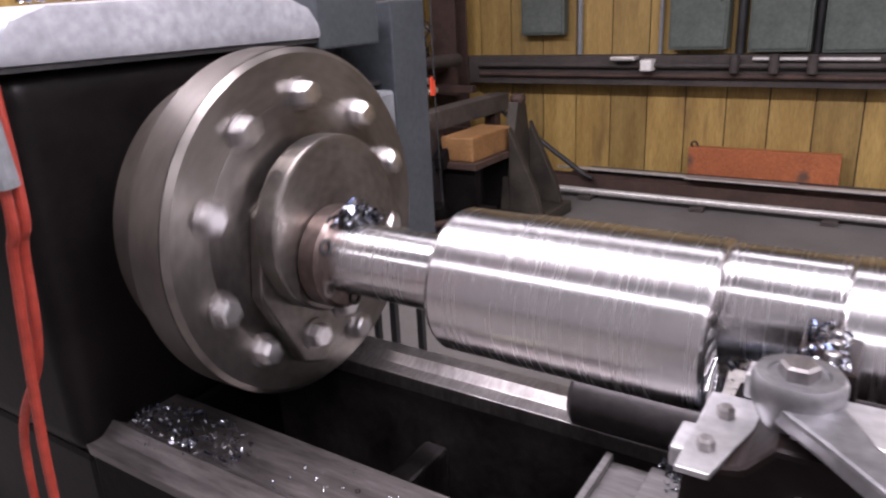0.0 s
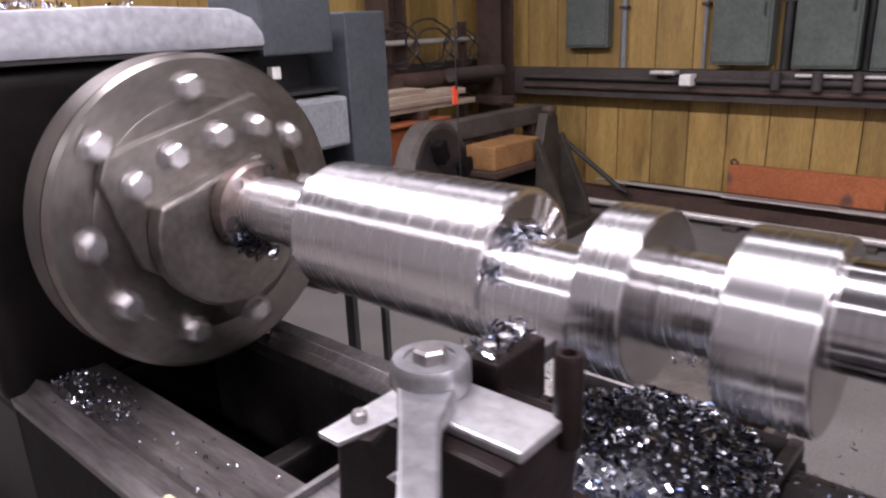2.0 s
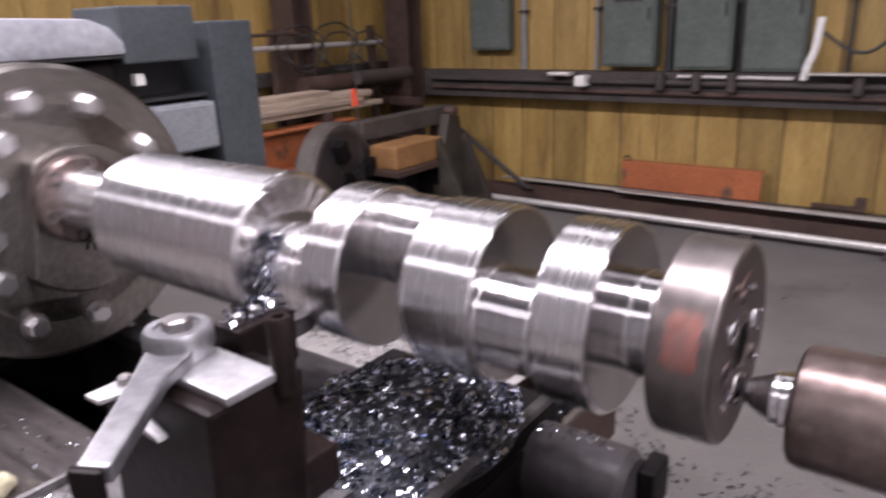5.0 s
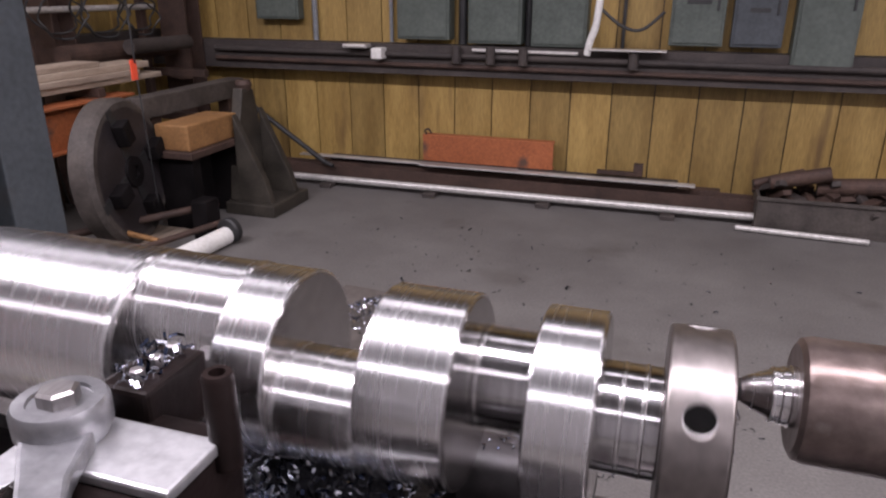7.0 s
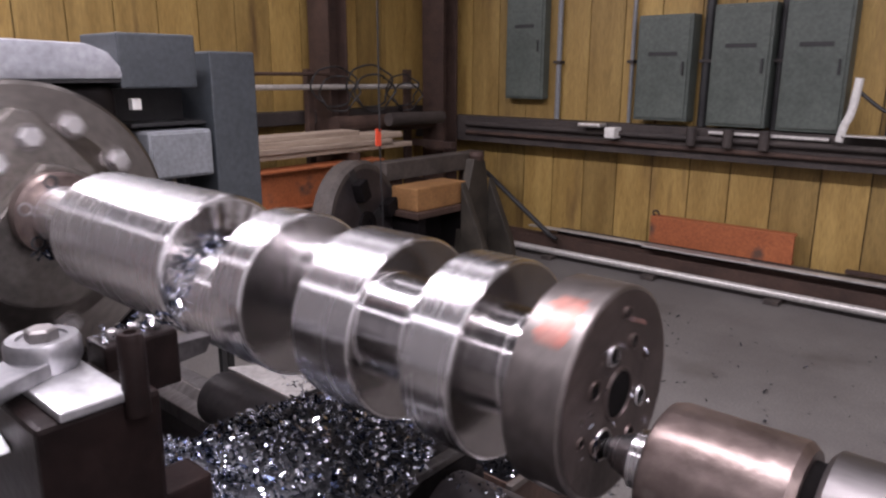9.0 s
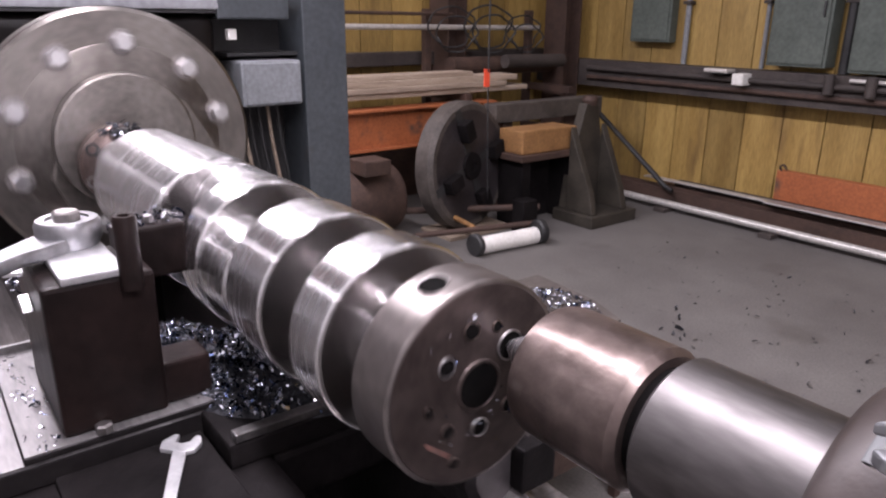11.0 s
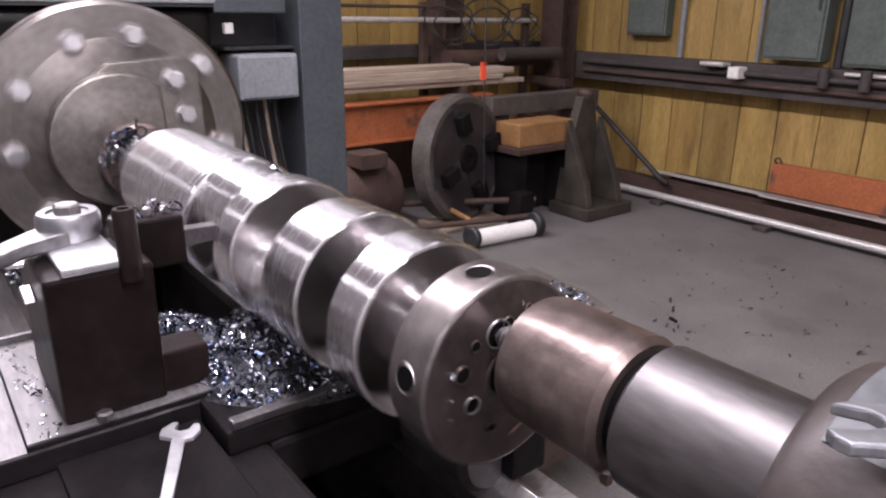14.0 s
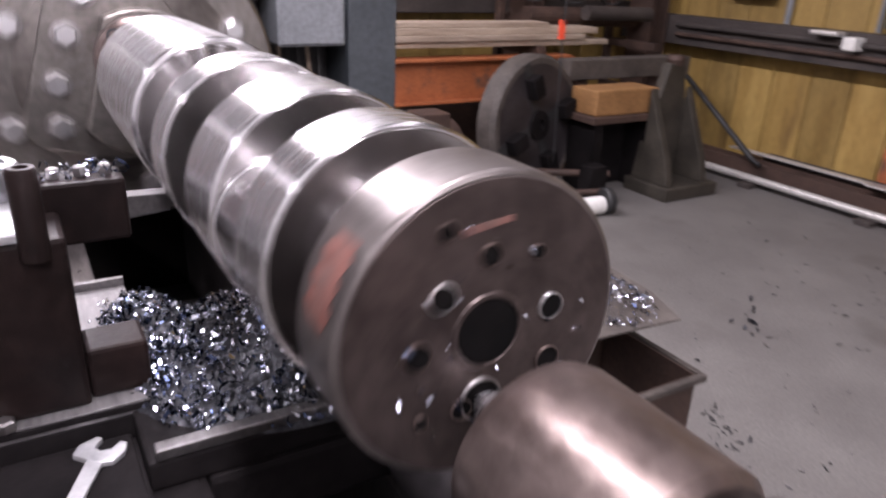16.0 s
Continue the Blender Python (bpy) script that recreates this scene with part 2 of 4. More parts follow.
def thing(name, at, label, category, group="", kind=""):
    ob = new(name)
    ob.empty_display_size = 0.05
    ob.location = at
    ORIGIN[ob] = Vector(at)
    return tagged(ob, label, category, group, kind)


def part(name, bm, material, parent=None, label="", smooth=None, kind=""):
    """Links a bmesh, made in the world's space, as one mesh under a thing or a part."""
    me = bpy.data.meshes.new(name)
    at = ORIGIN.get(parent, Vector((0, 0, 0)))
    bmesh.ops.translate(bm, verts=bm.verts, vec=-at)
    bmesh.ops.recalc_face_normals(bm, faces=bm.faces)
    if smooth is not None:
        for e in bm.edges:
            e.smooth = len(e.link_faces) == 2 and e.calc_face_angle(0) < radians(smooth)
        for f in bm.faces:
            f.smooth = True
    bm.to_mesh(me)
    bm.free()
    me.materials.append(material)
    ob = new(name, me)
    ob.parent = parent
    ORIGIN[ob] = at
    return tagged(ob, label, kind=kind)


def slab(lo, hi, bevel=0.0, m=None, bm=None, segs=2):
    """A box from corner lo to corner hi with rounded edges."""
    bm = bm or bmesh.new()
    made = bmesh.ops.create_cube(bm, size=1)["verts"]
    lo, hi = Vector(lo), Vector(hi)
    d = hi - lo
    for v in made:
        v.co = Vector((v.co.x * d.x, v.co.y * d.y, v.co.z * d.z)) + (lo + hi) / 2
    if bevel:
        edges = list({e for v in made for e in v.link_edges})
        out = bmesh.ops.bevel(bm, geom=edges, offset=bevel, segments=segs, affect="EDGES", profile=0.6)
        made = list({v for f in out["faces"] for v in f.verts} | {v for v in made if v.is_valid})
    if m is not None:
        bmesh.ops.transform(bm, matrix=m, verts=made)
    return bm


AXES = {"x": Matrix.Rotation(radians(90), 4, "Y"), "y": Matrix.Rotation(radians(-90), 4, "X"), "z": Matrix.Identity(4)}


def lathe(profile, at=(0, 0, 0), axis="x", segs=48, bm=None, m=None, caps=True):
    """A turned body: profile is (distance along the axis, radius) from end to end."""
    bm = bm or bmesh.new()
    rings, made = [], []
    for d, r in profile:
        ring = []
        if r < 1e-6:
            ring = [bm.verts.new((0, 0, d))]
        else:
            ring = [bm.verts.new((r * math.cos(6.2831853 * k / segs), r * math.sin(6.2831853 * k / segs), d)) for k in range(segs)]
        rings.append(ring)
        made += ring
    for a, b in zip(rings, rings[1:]):
        for k in range(segs):
            q = [a[k % len(a)], a[(k + 1) % len(a)], b[(k + 1) % len(b)], b[k % len(b)]]
            q = list(dict.fromkeys(q))
            if len(q) > 2:
                bm.faces.new(q)
    for ring in (rings[0], rings[-1]):
        if caps and len(ring) > 2:
            bm.faces.new(ring)
    mat = Matrix.Translation(at) @ AXES[axis]
    bmesh.ops.transform(bm, matrix=m @ mat if m is not None else mat, verts=made)
    return bm


def rod(a, b, r, segs=16, bm=None, edge=0.0):
    """A round bar from a to b."""
    a, b = Vector(a), Vector(b)
    length = (b - a).length
    turn = (b - a).to_track_quat("Z", "Y").to_matrix().to_4x4()
    prof = [(0, r), (length, r)] if not edge else [(0, r - edge), (edge, r), (length - edge, r), (length, r - edge)]
    bm2 = bm or bmesh.new()
    return lathe(prof, (0, 0, 0), "z", segs, bm2, Matrix.Translation(a) @ turn)


def prism(outline, y0, y1, plane="xz", bevel=0.0, bm=None, m=None):
    """A flat outline pushed out from y0 to y1. plane: the two axes of the outline."""
    bm = bm or bmesh.new()
    put = {"xz": lambda a, b, c: (a, c, b), "xy": lambda a, b, c: (a, b, c), "yz": lambda a, b, c: (c, a, b)}[plane]
    v0 = [bm.verts.new(put(a, b, y0)) for a, b in outline]
    v1 = [bm.verts.new(put(a, b, y1)) for a, b in outline]
    faces = [bm.faces.new(v0), bm.faces.new(list(reversed(v1)))]
    for k in range(len(v0)):
        n = (k + 1) % len(v0)
        faces.append(bm.faces.new((v0[n], v0[k], v1[k], v1[n])))
    made = v0 + v1
    bmesh.ops.recalc_face_normals(bm, faces=faces)
    if bevel:
        out = bmesh.ops.bevel(bm, geom=list({e for f in faces for e in f.edges}), offset=bevel, segments=2, affect="EDGES", profile=0.6)
        made = list({v for f in out["faces"] for v in f.verts} | {v for v in made if v.is_valid})
    if m is not None:
        bmesh.ops.transform(bm, matrix=m, verts=made)
    return bm


def tube(points, r, segs=10, bm=None):
    """A bent round cable or pipe through the points."""
    bm = bm or bmesh.new()
    pts = [Vector(p) for p in points]
    fine = []
    for k in range(len(pts) - 1):
        p0, p1, p2, p3 = pts[max(k - 1, 0)], pts[k], pts[k + 1], pts[min(k + 2, len(pts) - 1)]
        for s in range(6):
            u = s / 6
            fine.append(0.5 * ((2 * p1) + (p2 - p0) * u + (2 * p0 - 5 * p1 + 4 * p2 - p3) * u * u + (3 * p1 - p0 - 3 * p2 + p3) * u ** 3))
    fine.append(pts[-1])
    rings = []
    for k, p in enumerate(fine):
        d = (fine[min(k + 1, len(fine) - 1)] - fine[max(k - 1, 0)]).normalized()
        q = d.to_track_quat("Z", "Y").to_matrix()
        rings.append([bm.verts.new(p + q @ Vector((r * math.cos(6.2831853 * i / segs), r * math.sin(6.2831853 * i / segs), 0))) for i in range(segs)])
    for a, b in zip(rings, rings[1:]):
        for i in range(segs):
            bm.faces.new((a[i], a[(i + 1) % segs], b[(i + 1) % segs], b[i]))
    bm.faces.new(rings[0]), bm.faces.new(rings[-1])
    return bm


def setting(name, bm, material, label, category):
    ob = part(name, bm, material)
    return tagged(ob, label, category, kind="structure")


# ---------------------------------------------------------------- the hall
WALL_Y, WALL_X = 5.9, -4.0
setting("floor", slab((-9.3, -4.2, -0.2), (5.2, 6.2, 0)), CONCRETE, "worn grey concrete workshop floor with stains", "floor")
wall_n = setting("wall_north", slab((-9.3, WALL_Y, 0), (5.2, 6.2, 5.0)), DARK_STEEL, "dirty yellow sheet-metal workshop wall", "wall")
# height and south end are assumed, so that lamps beyond reflect in the shaft
wall_w = setting("wall_west", slab((-4.3, 0.7, 0), (WALL_X, WALL_Y, 2.6)), DARK_STEEL, "dirty yellow sheet-metal partition wall", "wall")
# unseen end of an added hall section that holds the far lamps
setting("wall_far_west", slab((-9.3, -4.2, 0), (-9.1, WALL_Y, 5.0)), HALL_GREY, "unseen plain grey wall closing the hall", "wall")
# unseen wall, pale so that it reflects light onto faceplate and steel
setting("wall_east", slab((5.0, -4.2, 0), (5.2, WALL_Y, 5.0)), REFLECTOR_PALE, "unseen pale wall added to reflect light onto the lathe", "wall")
# unseen wall, its grey set for the reflections in the shaft
setting("wall_south", slab((-9.1, -4.2, 0), (5.0, -4.0, 5.0)), HALL_GREY, "unseen plain grey wall closing the hall", "wall")
setting("ceiling", slab((-9.3, -4.2, 5.0), (5.2, 6.2, 5.2)), CEIL, "plain grey ceiling", "ceiling")


def ceiling_lamp(x, y, z, length, power):
    t = thing("ceiling_light", (x, y, z), "long white fluorescent workshop light hung from the ceiling", "light", "ceiling lights")
    part("housing", slab((x - length / 2, y - 0.22, z), (x + length / 2, y + 0.22, z + 0.08), 0.01), WHITE, t)
    part("hanger", rod((x, y, z + 0.08), (x, y, 5.0), 0.01), BLACK, t)
    la = bpy.data.lights.new("ceiling_tube", "AREA")
    la.shape, la.size, la.size_y, la.energy, la.color = "RECTANGLE", length, 0.36, power, LAMP_COLOUR
    lo = new("ceiling_tube", la)
    lo.location = (x, y, z - 0.01)
    return t


for ly, lz, lw in LAMP_ROWS:
    for lx, watts in zip(LAMP_X, lw):
        ceiling_lamp(lx, ly, lz, 2.2, watts)

# ---------------------------------------------------------------- the lathe
lathe_m = thing("engine_lathe", (-0.8, AX_Y, 0), "large grey engine lathe with oily worn bed and headstock", "lathe")
part("headstock", slab((-2.7, 0.70, 0.62), (-1.48, 1.6, 1.497), 0.06, segs=4), SHADED_GREY_PAINT, lathe_m, "oily grey headstock casting, its shaded sides darkened in the paint", 40)
part("headstock_cover", prism([(0.69, 1.505), (0.70, 1.55), (0.74, 1.595), (0.82, 1.622), (1.15, 1.632), (1.5, 1.622), (1.57, 1.595), (1.605, 1.55), (1.615, 1.505)], -2.72, -1.455, "yz", 0.02), COVER_PAINT, lathe_m, "pale grey domed headstock cover", 50)
part("cover_gasket", slab((-2.71, 0.695, 1.496), (-1.465, 1.61, 1.506)), BLACK, lathe_m, "dark gasket under the cover")
part("spindle_nose", lathe([(-1.5, 0.22), (-1.49, 0.23), (-1.4, 0.23), (-1.36, 0.21)], (0, AX_Y, AX_Z)), PLATE, lathe_m, "", 35)
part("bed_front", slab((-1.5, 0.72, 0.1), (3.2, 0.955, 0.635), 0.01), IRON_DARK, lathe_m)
part("bed_rear", slab((-1.5, 1.30, 0.1), (3.2, 1.43, 0.645), 0.01), BED_IRON, lathe_m)
part("front_way", prism([(0.715, 0.625), (0.71, 0.655), (0.745, 0.665), (0.775, 0.692), (0.805, 0.665), (0.955, 0.668), (0.96, 0.625)], -1.5, 3.2, "yz", 0.003), WAY, lathe_m, "worn bright front bed way")
part("rear_way", prism([(1.295, 0.635), (1.295, 0.675), (1.335, 0.68), (1.36, 0.70), (1.385, 0.68), (1.435, 0.68), (1.435, 0.635)], -1.5, 3.2, "yz", 0.003), STEEL_DULL, lathe_m, "worn bright rear bed way")
part("bed_floor", slab((-1.5, 0.955, 0.2), (3.2, 1.3, 0.3)), BED_IRON, lathe_m)
for bx in (-0.95, -0.42, 0.1, 0.75, 1.4, 2.4):
    part("bed_rib", slab((bx, 0.957, 0.3), (bx + 0.07, 1.298, 0.5), 0.012), BED_IRON, lathe_m)
part("bed_foot", slab((-2.6, 0.72, 0), (-1.5, 1.56, 0.618), 0.02), SHADED_GREY_PAINT, lathe_m)
part("bed_foot", slab((2.3, 0.72, 0), (3.0, 1.44, 0.098), 0.02), SHADED_GREY_PAINT, lathe_m)
part("bed_bolt", lathe([(0.69, 0.012), (0.7, 0.012), (0.703, 0.009)], (-1.23, 1.335, 0), "z", 12), CHROME, lathe_m)

part("way_knob", rod((-0.7, 0.702, 0.672), (-0.695, 0.742, 0.7), 0.023, 24, edge=0.007), KNOB, lathe_m, "yellowed cream knob on the front way", 40)

FACE_X = -1.13
faceplate = part("faceplate", lathe([(-0.25, 0.2), (-0.25, 0.335), (-0.245, 0.342), (-0.135, 0.342), (-0.125, 0.375), (-0.105, 0.4), (-0.012, 0.4), (0, 0.388), (0, 0)], segs=112), PLATE, None, "large round iron faceplate", 35)
ORIGIN[faceplate] = Vector((0, 0, 0))
faceplate.parent = lathe_m
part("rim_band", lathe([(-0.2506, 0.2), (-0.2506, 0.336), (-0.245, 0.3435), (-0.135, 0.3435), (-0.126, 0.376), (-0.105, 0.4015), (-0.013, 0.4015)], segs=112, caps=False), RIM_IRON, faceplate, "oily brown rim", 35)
TILT_P = radians(77)


def on_plate(u, v):
    """A point of the faceplate: u across, v along the clamp plate's normal."""
    c, w = math.cos(TILT_P), math.sin(TILT_P)
    return (-v * w - u * c, v * c - u * w)


def plate_shape(pts, x0, x1, mat, name, bevel=0.005, label=""):
    return part(name, prism([on_plate(*q) for q in pts], x0, x1, "yz", bevel), mat, faceplate, label)


# thin disc that paints the shade at the plate's centre
part("shaded_centre", lathe([(0.0005, 0.296), (0.0022, 0.292), (0.0022, 0)], segs=96), PLATE_SHADE, faceplate, "plate centre darkened in colour for its shade", 35)
plate_shape([(-0.215, 0.25), (0.2, 0.25), (0.235, 0.2), (0.225, -0.02), (0.12, -0.16), (-0.12, -0.16), (-0.235, -0.02), (-0.25, 0.2)], 0.003, 0.037, PLATE, "clamp_plate", 0.006, "bolted clamp plate with one straight edge")
ARC = [(0.2 * math.cos(radians(q)), 0.2 * math.sin(radians(q)) - 0.02) for q in range(136, 405, 12)]
plate_shape([p for p in ARC], 0.037, 0.095, PLATE, "d_block", 0.008, "thick D-shaped driving block with one flat edge")
part("clamp_ring", lathe([(0.095, 0.108), (0.1, 0.114), (0.142, 0.114), (0.15, 0.105), (0.15, 0.05)], (0, 0, THROW)), STEEL_BROWN, faceplate, "brown clamp ring with socket screws", 35)
for k in range(6):
    ang = radians(60 * k + 15)
    part("socket_screw", lathe([(0.1495, 0.017), (0.154, 0.019), (0.154, 0.012), (0.14, 0.011)], (0, 0.093 * math.cos(ang), THROW + 0.093 * math.sin(ang)), segs=14), STEEL_DULL if k % 2 else BLACK, faceplate)
for u, v in ((-0.185, 0.17), (-0.075, 0.19), (0.055, 0.19), (0.165, 0.165), (-0.06, 0.318), (-0.29, 0.1), (-0.3, -0.06), (-0.2, -0.23), (-0.02, -0.3), (0.16, -0.255), (0.285, -0.1), (0.3, 0.07), (0.2, 0.27)):
    y, z = on_plate(u, v)
    x0 = 0.037 if abs(u) < 0.21 and 0.1 < v < 0.22 else 0.002
    part("washer", lathe([(x0, 0.038), (x0 + 0.005, 0.037)], (0, y, z), segs=20), STEEL_DULL, faceplate)
    bolt = part("bolt", lathe([(x0, 0.029), (x0 + 0.028, 0.029), (x0 + 0.034, 0.024)], (0, y, z), segs=6), CHROME, faceplate, "bright worn hexagon bolt")

crank = thing("crankshaft", (0, 0, 0), "bright turned steel crankshaft with round webs and a drilled flange", "crankshaft")


def off(angle, r=THROW):
    """Crank-pin offset; angle from straight up, positive towards the operator."""
    return (-r * math.sin(radians(angle)), THROW + r * math.cos(radians(angle)))


def journal(name, x0, x1, r, c, mat=STEEL, edge=0.004, label="", segs=80):
    return part(name, lathe([(x0, r - edge), (x0 + edge * 0.4, r - edge * 0.3), (x0 + edge, r), (x1 - edge, r), (x1 - edge * 0.4, r - edge * 0.3), (x1, r - edge)], (0, c[0], c[1]), segs=segs), mat, crank, label, 20)


MAIN = (0.0, THROW)
journal("stub_shaft", -0.985, -0.70, 0.078, MAIN)
part("main_journal", lathe([(-0.70, 0.128), (-0.694, 0.137), (-0.685, 0.1415), (-0.555, 0.1415), (-0.554, 0.143), (-0.207, 0.143), (-0.202, 0.141), (-0.2, 0.136)], (0, *MAIN), segs=96), STEEL, crank, "long bright turned main journal", 20)
PIN_A, PIN_B, PIN_C = off(183, 0.049), off(-46, 0.059), off(98, 0.061)
journal("crank_pin", -0.2, -0.032, 0.094, PIN_A, edge=0.002)
journal("web", -0.032, 0.05, 0.141, MAIN, edge=0.003)
journal("crank_pin", 0.05, 0.178, 0.081, PIN_B, edge=0.002)
journal("web", 0.178, 0.3, 0.138, MAIN, edge=0.003)
journal("crank_pin", 0.3, 0.396, 0.074, PIN_C, PIN_STEEL, edge=0.002)
journal("web", 0.396, 0.476, 0.136, MAIN, edge=0.003)
journal("seal_journal", 0.476, 0.552, 0.073, MAIN, PIN_STEEL, edge=0.002)
# web cheeks: darker copy of the steel with gap shade in its colour, each a thin facing on the web's end
for x0, x1, r in ((-0.202, -0.1985, 0.132), (-0.0335, -0.03, 0.134), (0.048, 0.0515, 0.136), (0.1765, 0.18, 0.132), (0.298, 0.3015, 0.133), (0.3945, 0.398, 0.13), (0.474, 0.4775, 0.131)):
    journal("web_face", x0, x1, r, MAIN, CHEEK_SHADED, 0.001, "steel cheek with a soft mirror finish, darkened in colour for gap shade")
# ground rings round the pins
for x0, x1, r, c in ((-0.1975, -0.188, 0.0952, PIN_A), (-0.043, -0.0345, 0.0952, PIN_A), (0.0525, 0.06, 0.0822, PIN_B), (0.168, 0.1755, 0.0822, PIN_B), (0.3025, 0.31, 0.0752, PIN_C), (0.386, 0.3935, 0.0752, PIN_C), (0.5, 0.507, 0.0745, MAIN), (0.527, 0.534, 0.0745, MAIN)):
    journal("fillet_ring", x0, x1, r, c, STEEL, 0.002)

# the flange's holes are dark discs with hole shade painted in, not cut: two oil holes in the rim, a centre bore and
# bolt holes in the face
FL0, FL1, FLR = 0.552, 0.628, 0.132
flange = journal("end_flange", FL0, FL1 - 0.001, FLR, MAIN, FLANGE_RIM, 0.004, "brown-grey end flange with drilled holes", 112)


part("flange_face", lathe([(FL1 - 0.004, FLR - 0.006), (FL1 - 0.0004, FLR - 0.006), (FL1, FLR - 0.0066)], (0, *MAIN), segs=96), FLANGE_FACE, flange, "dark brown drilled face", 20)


def bore(y, z, r, x, mat=HOLE_SHADE, rim=CHROME, name="bolt_hole"):
    """A hole in the flange's face, not cut: bright countersunk lip and a disc painted dark as the hole's shade."""
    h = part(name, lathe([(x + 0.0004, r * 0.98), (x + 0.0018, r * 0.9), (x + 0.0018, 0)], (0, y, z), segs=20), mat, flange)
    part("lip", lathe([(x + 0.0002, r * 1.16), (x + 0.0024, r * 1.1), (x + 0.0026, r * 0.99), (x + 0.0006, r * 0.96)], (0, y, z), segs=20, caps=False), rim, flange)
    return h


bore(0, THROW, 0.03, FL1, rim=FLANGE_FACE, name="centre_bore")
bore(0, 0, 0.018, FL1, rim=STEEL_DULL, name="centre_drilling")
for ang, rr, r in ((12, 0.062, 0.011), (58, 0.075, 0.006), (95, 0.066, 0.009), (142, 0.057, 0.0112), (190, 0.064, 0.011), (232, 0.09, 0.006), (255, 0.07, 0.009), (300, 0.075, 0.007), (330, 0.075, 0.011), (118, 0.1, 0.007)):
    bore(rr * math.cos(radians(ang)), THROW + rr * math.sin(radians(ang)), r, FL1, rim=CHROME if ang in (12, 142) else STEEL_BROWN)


def rim_patch(a0, a1, x0, x1, r, mat, name, rows=10, wob=0.0):
    """A curved patch on the flange's rim between two angles from straight up."""
    bm = bmesh.new()
    grid = []
    for i in range(rows + 1):
        a = radians(a0 + (a1 - a0) * i / rows)
        w = wob * math.sin(i * 2.1)
        grid.append([bm.verts.new((x, -r * math.sin(a), THROW + r * math.cos(a))) for x in (x0 + w, x1 - w * 0.6)])
    for p, q in zip(grid, grid[1:]):
        bm.faces.new((p[0], p[1], q[1], q[0]))
    return part(name, bm, mat, flange)


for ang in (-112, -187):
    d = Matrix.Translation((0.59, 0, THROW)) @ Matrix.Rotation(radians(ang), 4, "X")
    part("oil_hole", lathe([(FLR - 0.02, 0.005), (FLR - 0.003, 0.0172), (FLR + 0.0008, 0.0175)], (0, 0, 0), "z", 20, m=d), HOLE_SHADE, flange, "oil hole as a dark disc, hole shade painted in")
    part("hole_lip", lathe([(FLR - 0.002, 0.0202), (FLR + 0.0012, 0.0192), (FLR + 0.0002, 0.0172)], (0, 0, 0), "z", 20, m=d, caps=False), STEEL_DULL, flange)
rim_patch(54, 84, 0.572, 0.612, FLR + 0.0006, RED_MARK, "paint_mark", wob=0.006)
part("paint_mark", prism([(-0.034, 0.151), (0.01, 0.159), (0.011, 0.154), (-0.03, 0.145)], FL1 + 0.0005, FL1 + 0.0012, "yz"), RED_MARK, flange, "worn red marker stroke")
# bright radial bars on the cheek beside the turned pin
for ang, r0 in ((-62, 0.082), (-47, 0.075), (-32, 0.07), (-17, 0.066), (-2, 0.066), (13, 0.07), (28, 0.078), (43, 0.085)):
    d = Matrix.Translation((0, *MAIN)) @ Matrix.Rotation(radians(ang), 4, "X")
    part("radial_bar", slab((-0.1995, -0.0065, r0), (-0.1952, 0.0065, 0.131), 0.002, m=d), STEEL, crank, "bright radial bar on the cheek")

# ---------------------------------------------------------------- tailstock
tail = thing("tailstock", (1.4, AX_Y, 0.70), "heavy lathe tailstock with live centre and oiled steel quill", "tailstock")
part("live_centre", lathe([(0.618, 0), (0.65, 0.02), (0.672, 0.03), (0.675, 0.034), (0.684, 0.034), (0.686, 0.036), (0.694, 0.036), (0.696, 0.038), (0.71, 0.038)], (0, AX_Y, AX_Z)), STEEL, tail, "bright pointed live centre", 30)
part("centre_body", lathe([(0.703, 0.03), (0.70, 0.066), (0.705, 0.074), (0.715, 0.077), (0.84, 0.077), (0.848, 0.07)], (0, AX_Y, AX_Z), segs=64), STEEL_BROWN, tail, "brown round live-centre body", 30)
# the groove's shade is painted in with the same near-black
part("groove", lathe([(0.846, 0.06), (0.866, 0.06)], (0, AX_Y, AX_Z)), HOLE_SHADE, tail, "groove with its shade painted near black")
part("quill", lathe([(0.862, 0.07), (0.868, 0.077), (1.03, 0.077)], (0, AX_Y, AX_Z), segs=64), QUILL, tail, "polished steel quill", 30)
part("barrel", lathe([(1.02, 0.06), (1.02, 0.1), (1.024, 0.116), (1.034, 0.127), (1.052, 0.1335), (1.075, 0.1345), (1.95, 0.1345)], (0, AX_Y, AX_Z), segs=80), IRON_BROWN, tail, "oily brown round tailstock barrel", 40)
part("body", prism([(1.03, 0.8), (1.045, 0.95), (1.05, 1.03), (1.25, 1.03), (1.26, 0.95), (1.28, 0.8)], 1.06, 1.94, "yz", 0.008), IRON_BROWN, tail, "oily brown tailstock casting", 50)
# thin shell over the barrel's top, light reflected there painted blue-grey
sheen_bm = bmesh.new()
sheen_rows = []
for i in range(21):
    q = radians(-62 + 100 * i / 20)
    sheen_rows.append([sheen_bm.verts.new((x, AX_Y - r * math.sin(q), AX_Z + r * math.cos(q))) for x, r in ((1.05, 0.134), (1.052, 0.1352), (1.93, 0.1352), (1.932, 0.134))])
for p, q in zip(sheen_rows, sheen_rows[1:]):
    for k in range(3):
        sheen_bm.faces.new((p[k], p[k + 1], q[k + 1], q[k]))
part("top_sheen", sheen_bm, TOP_SHEEN, tail, "blue-grey sheen on the barrel top, put in as colour", 40)
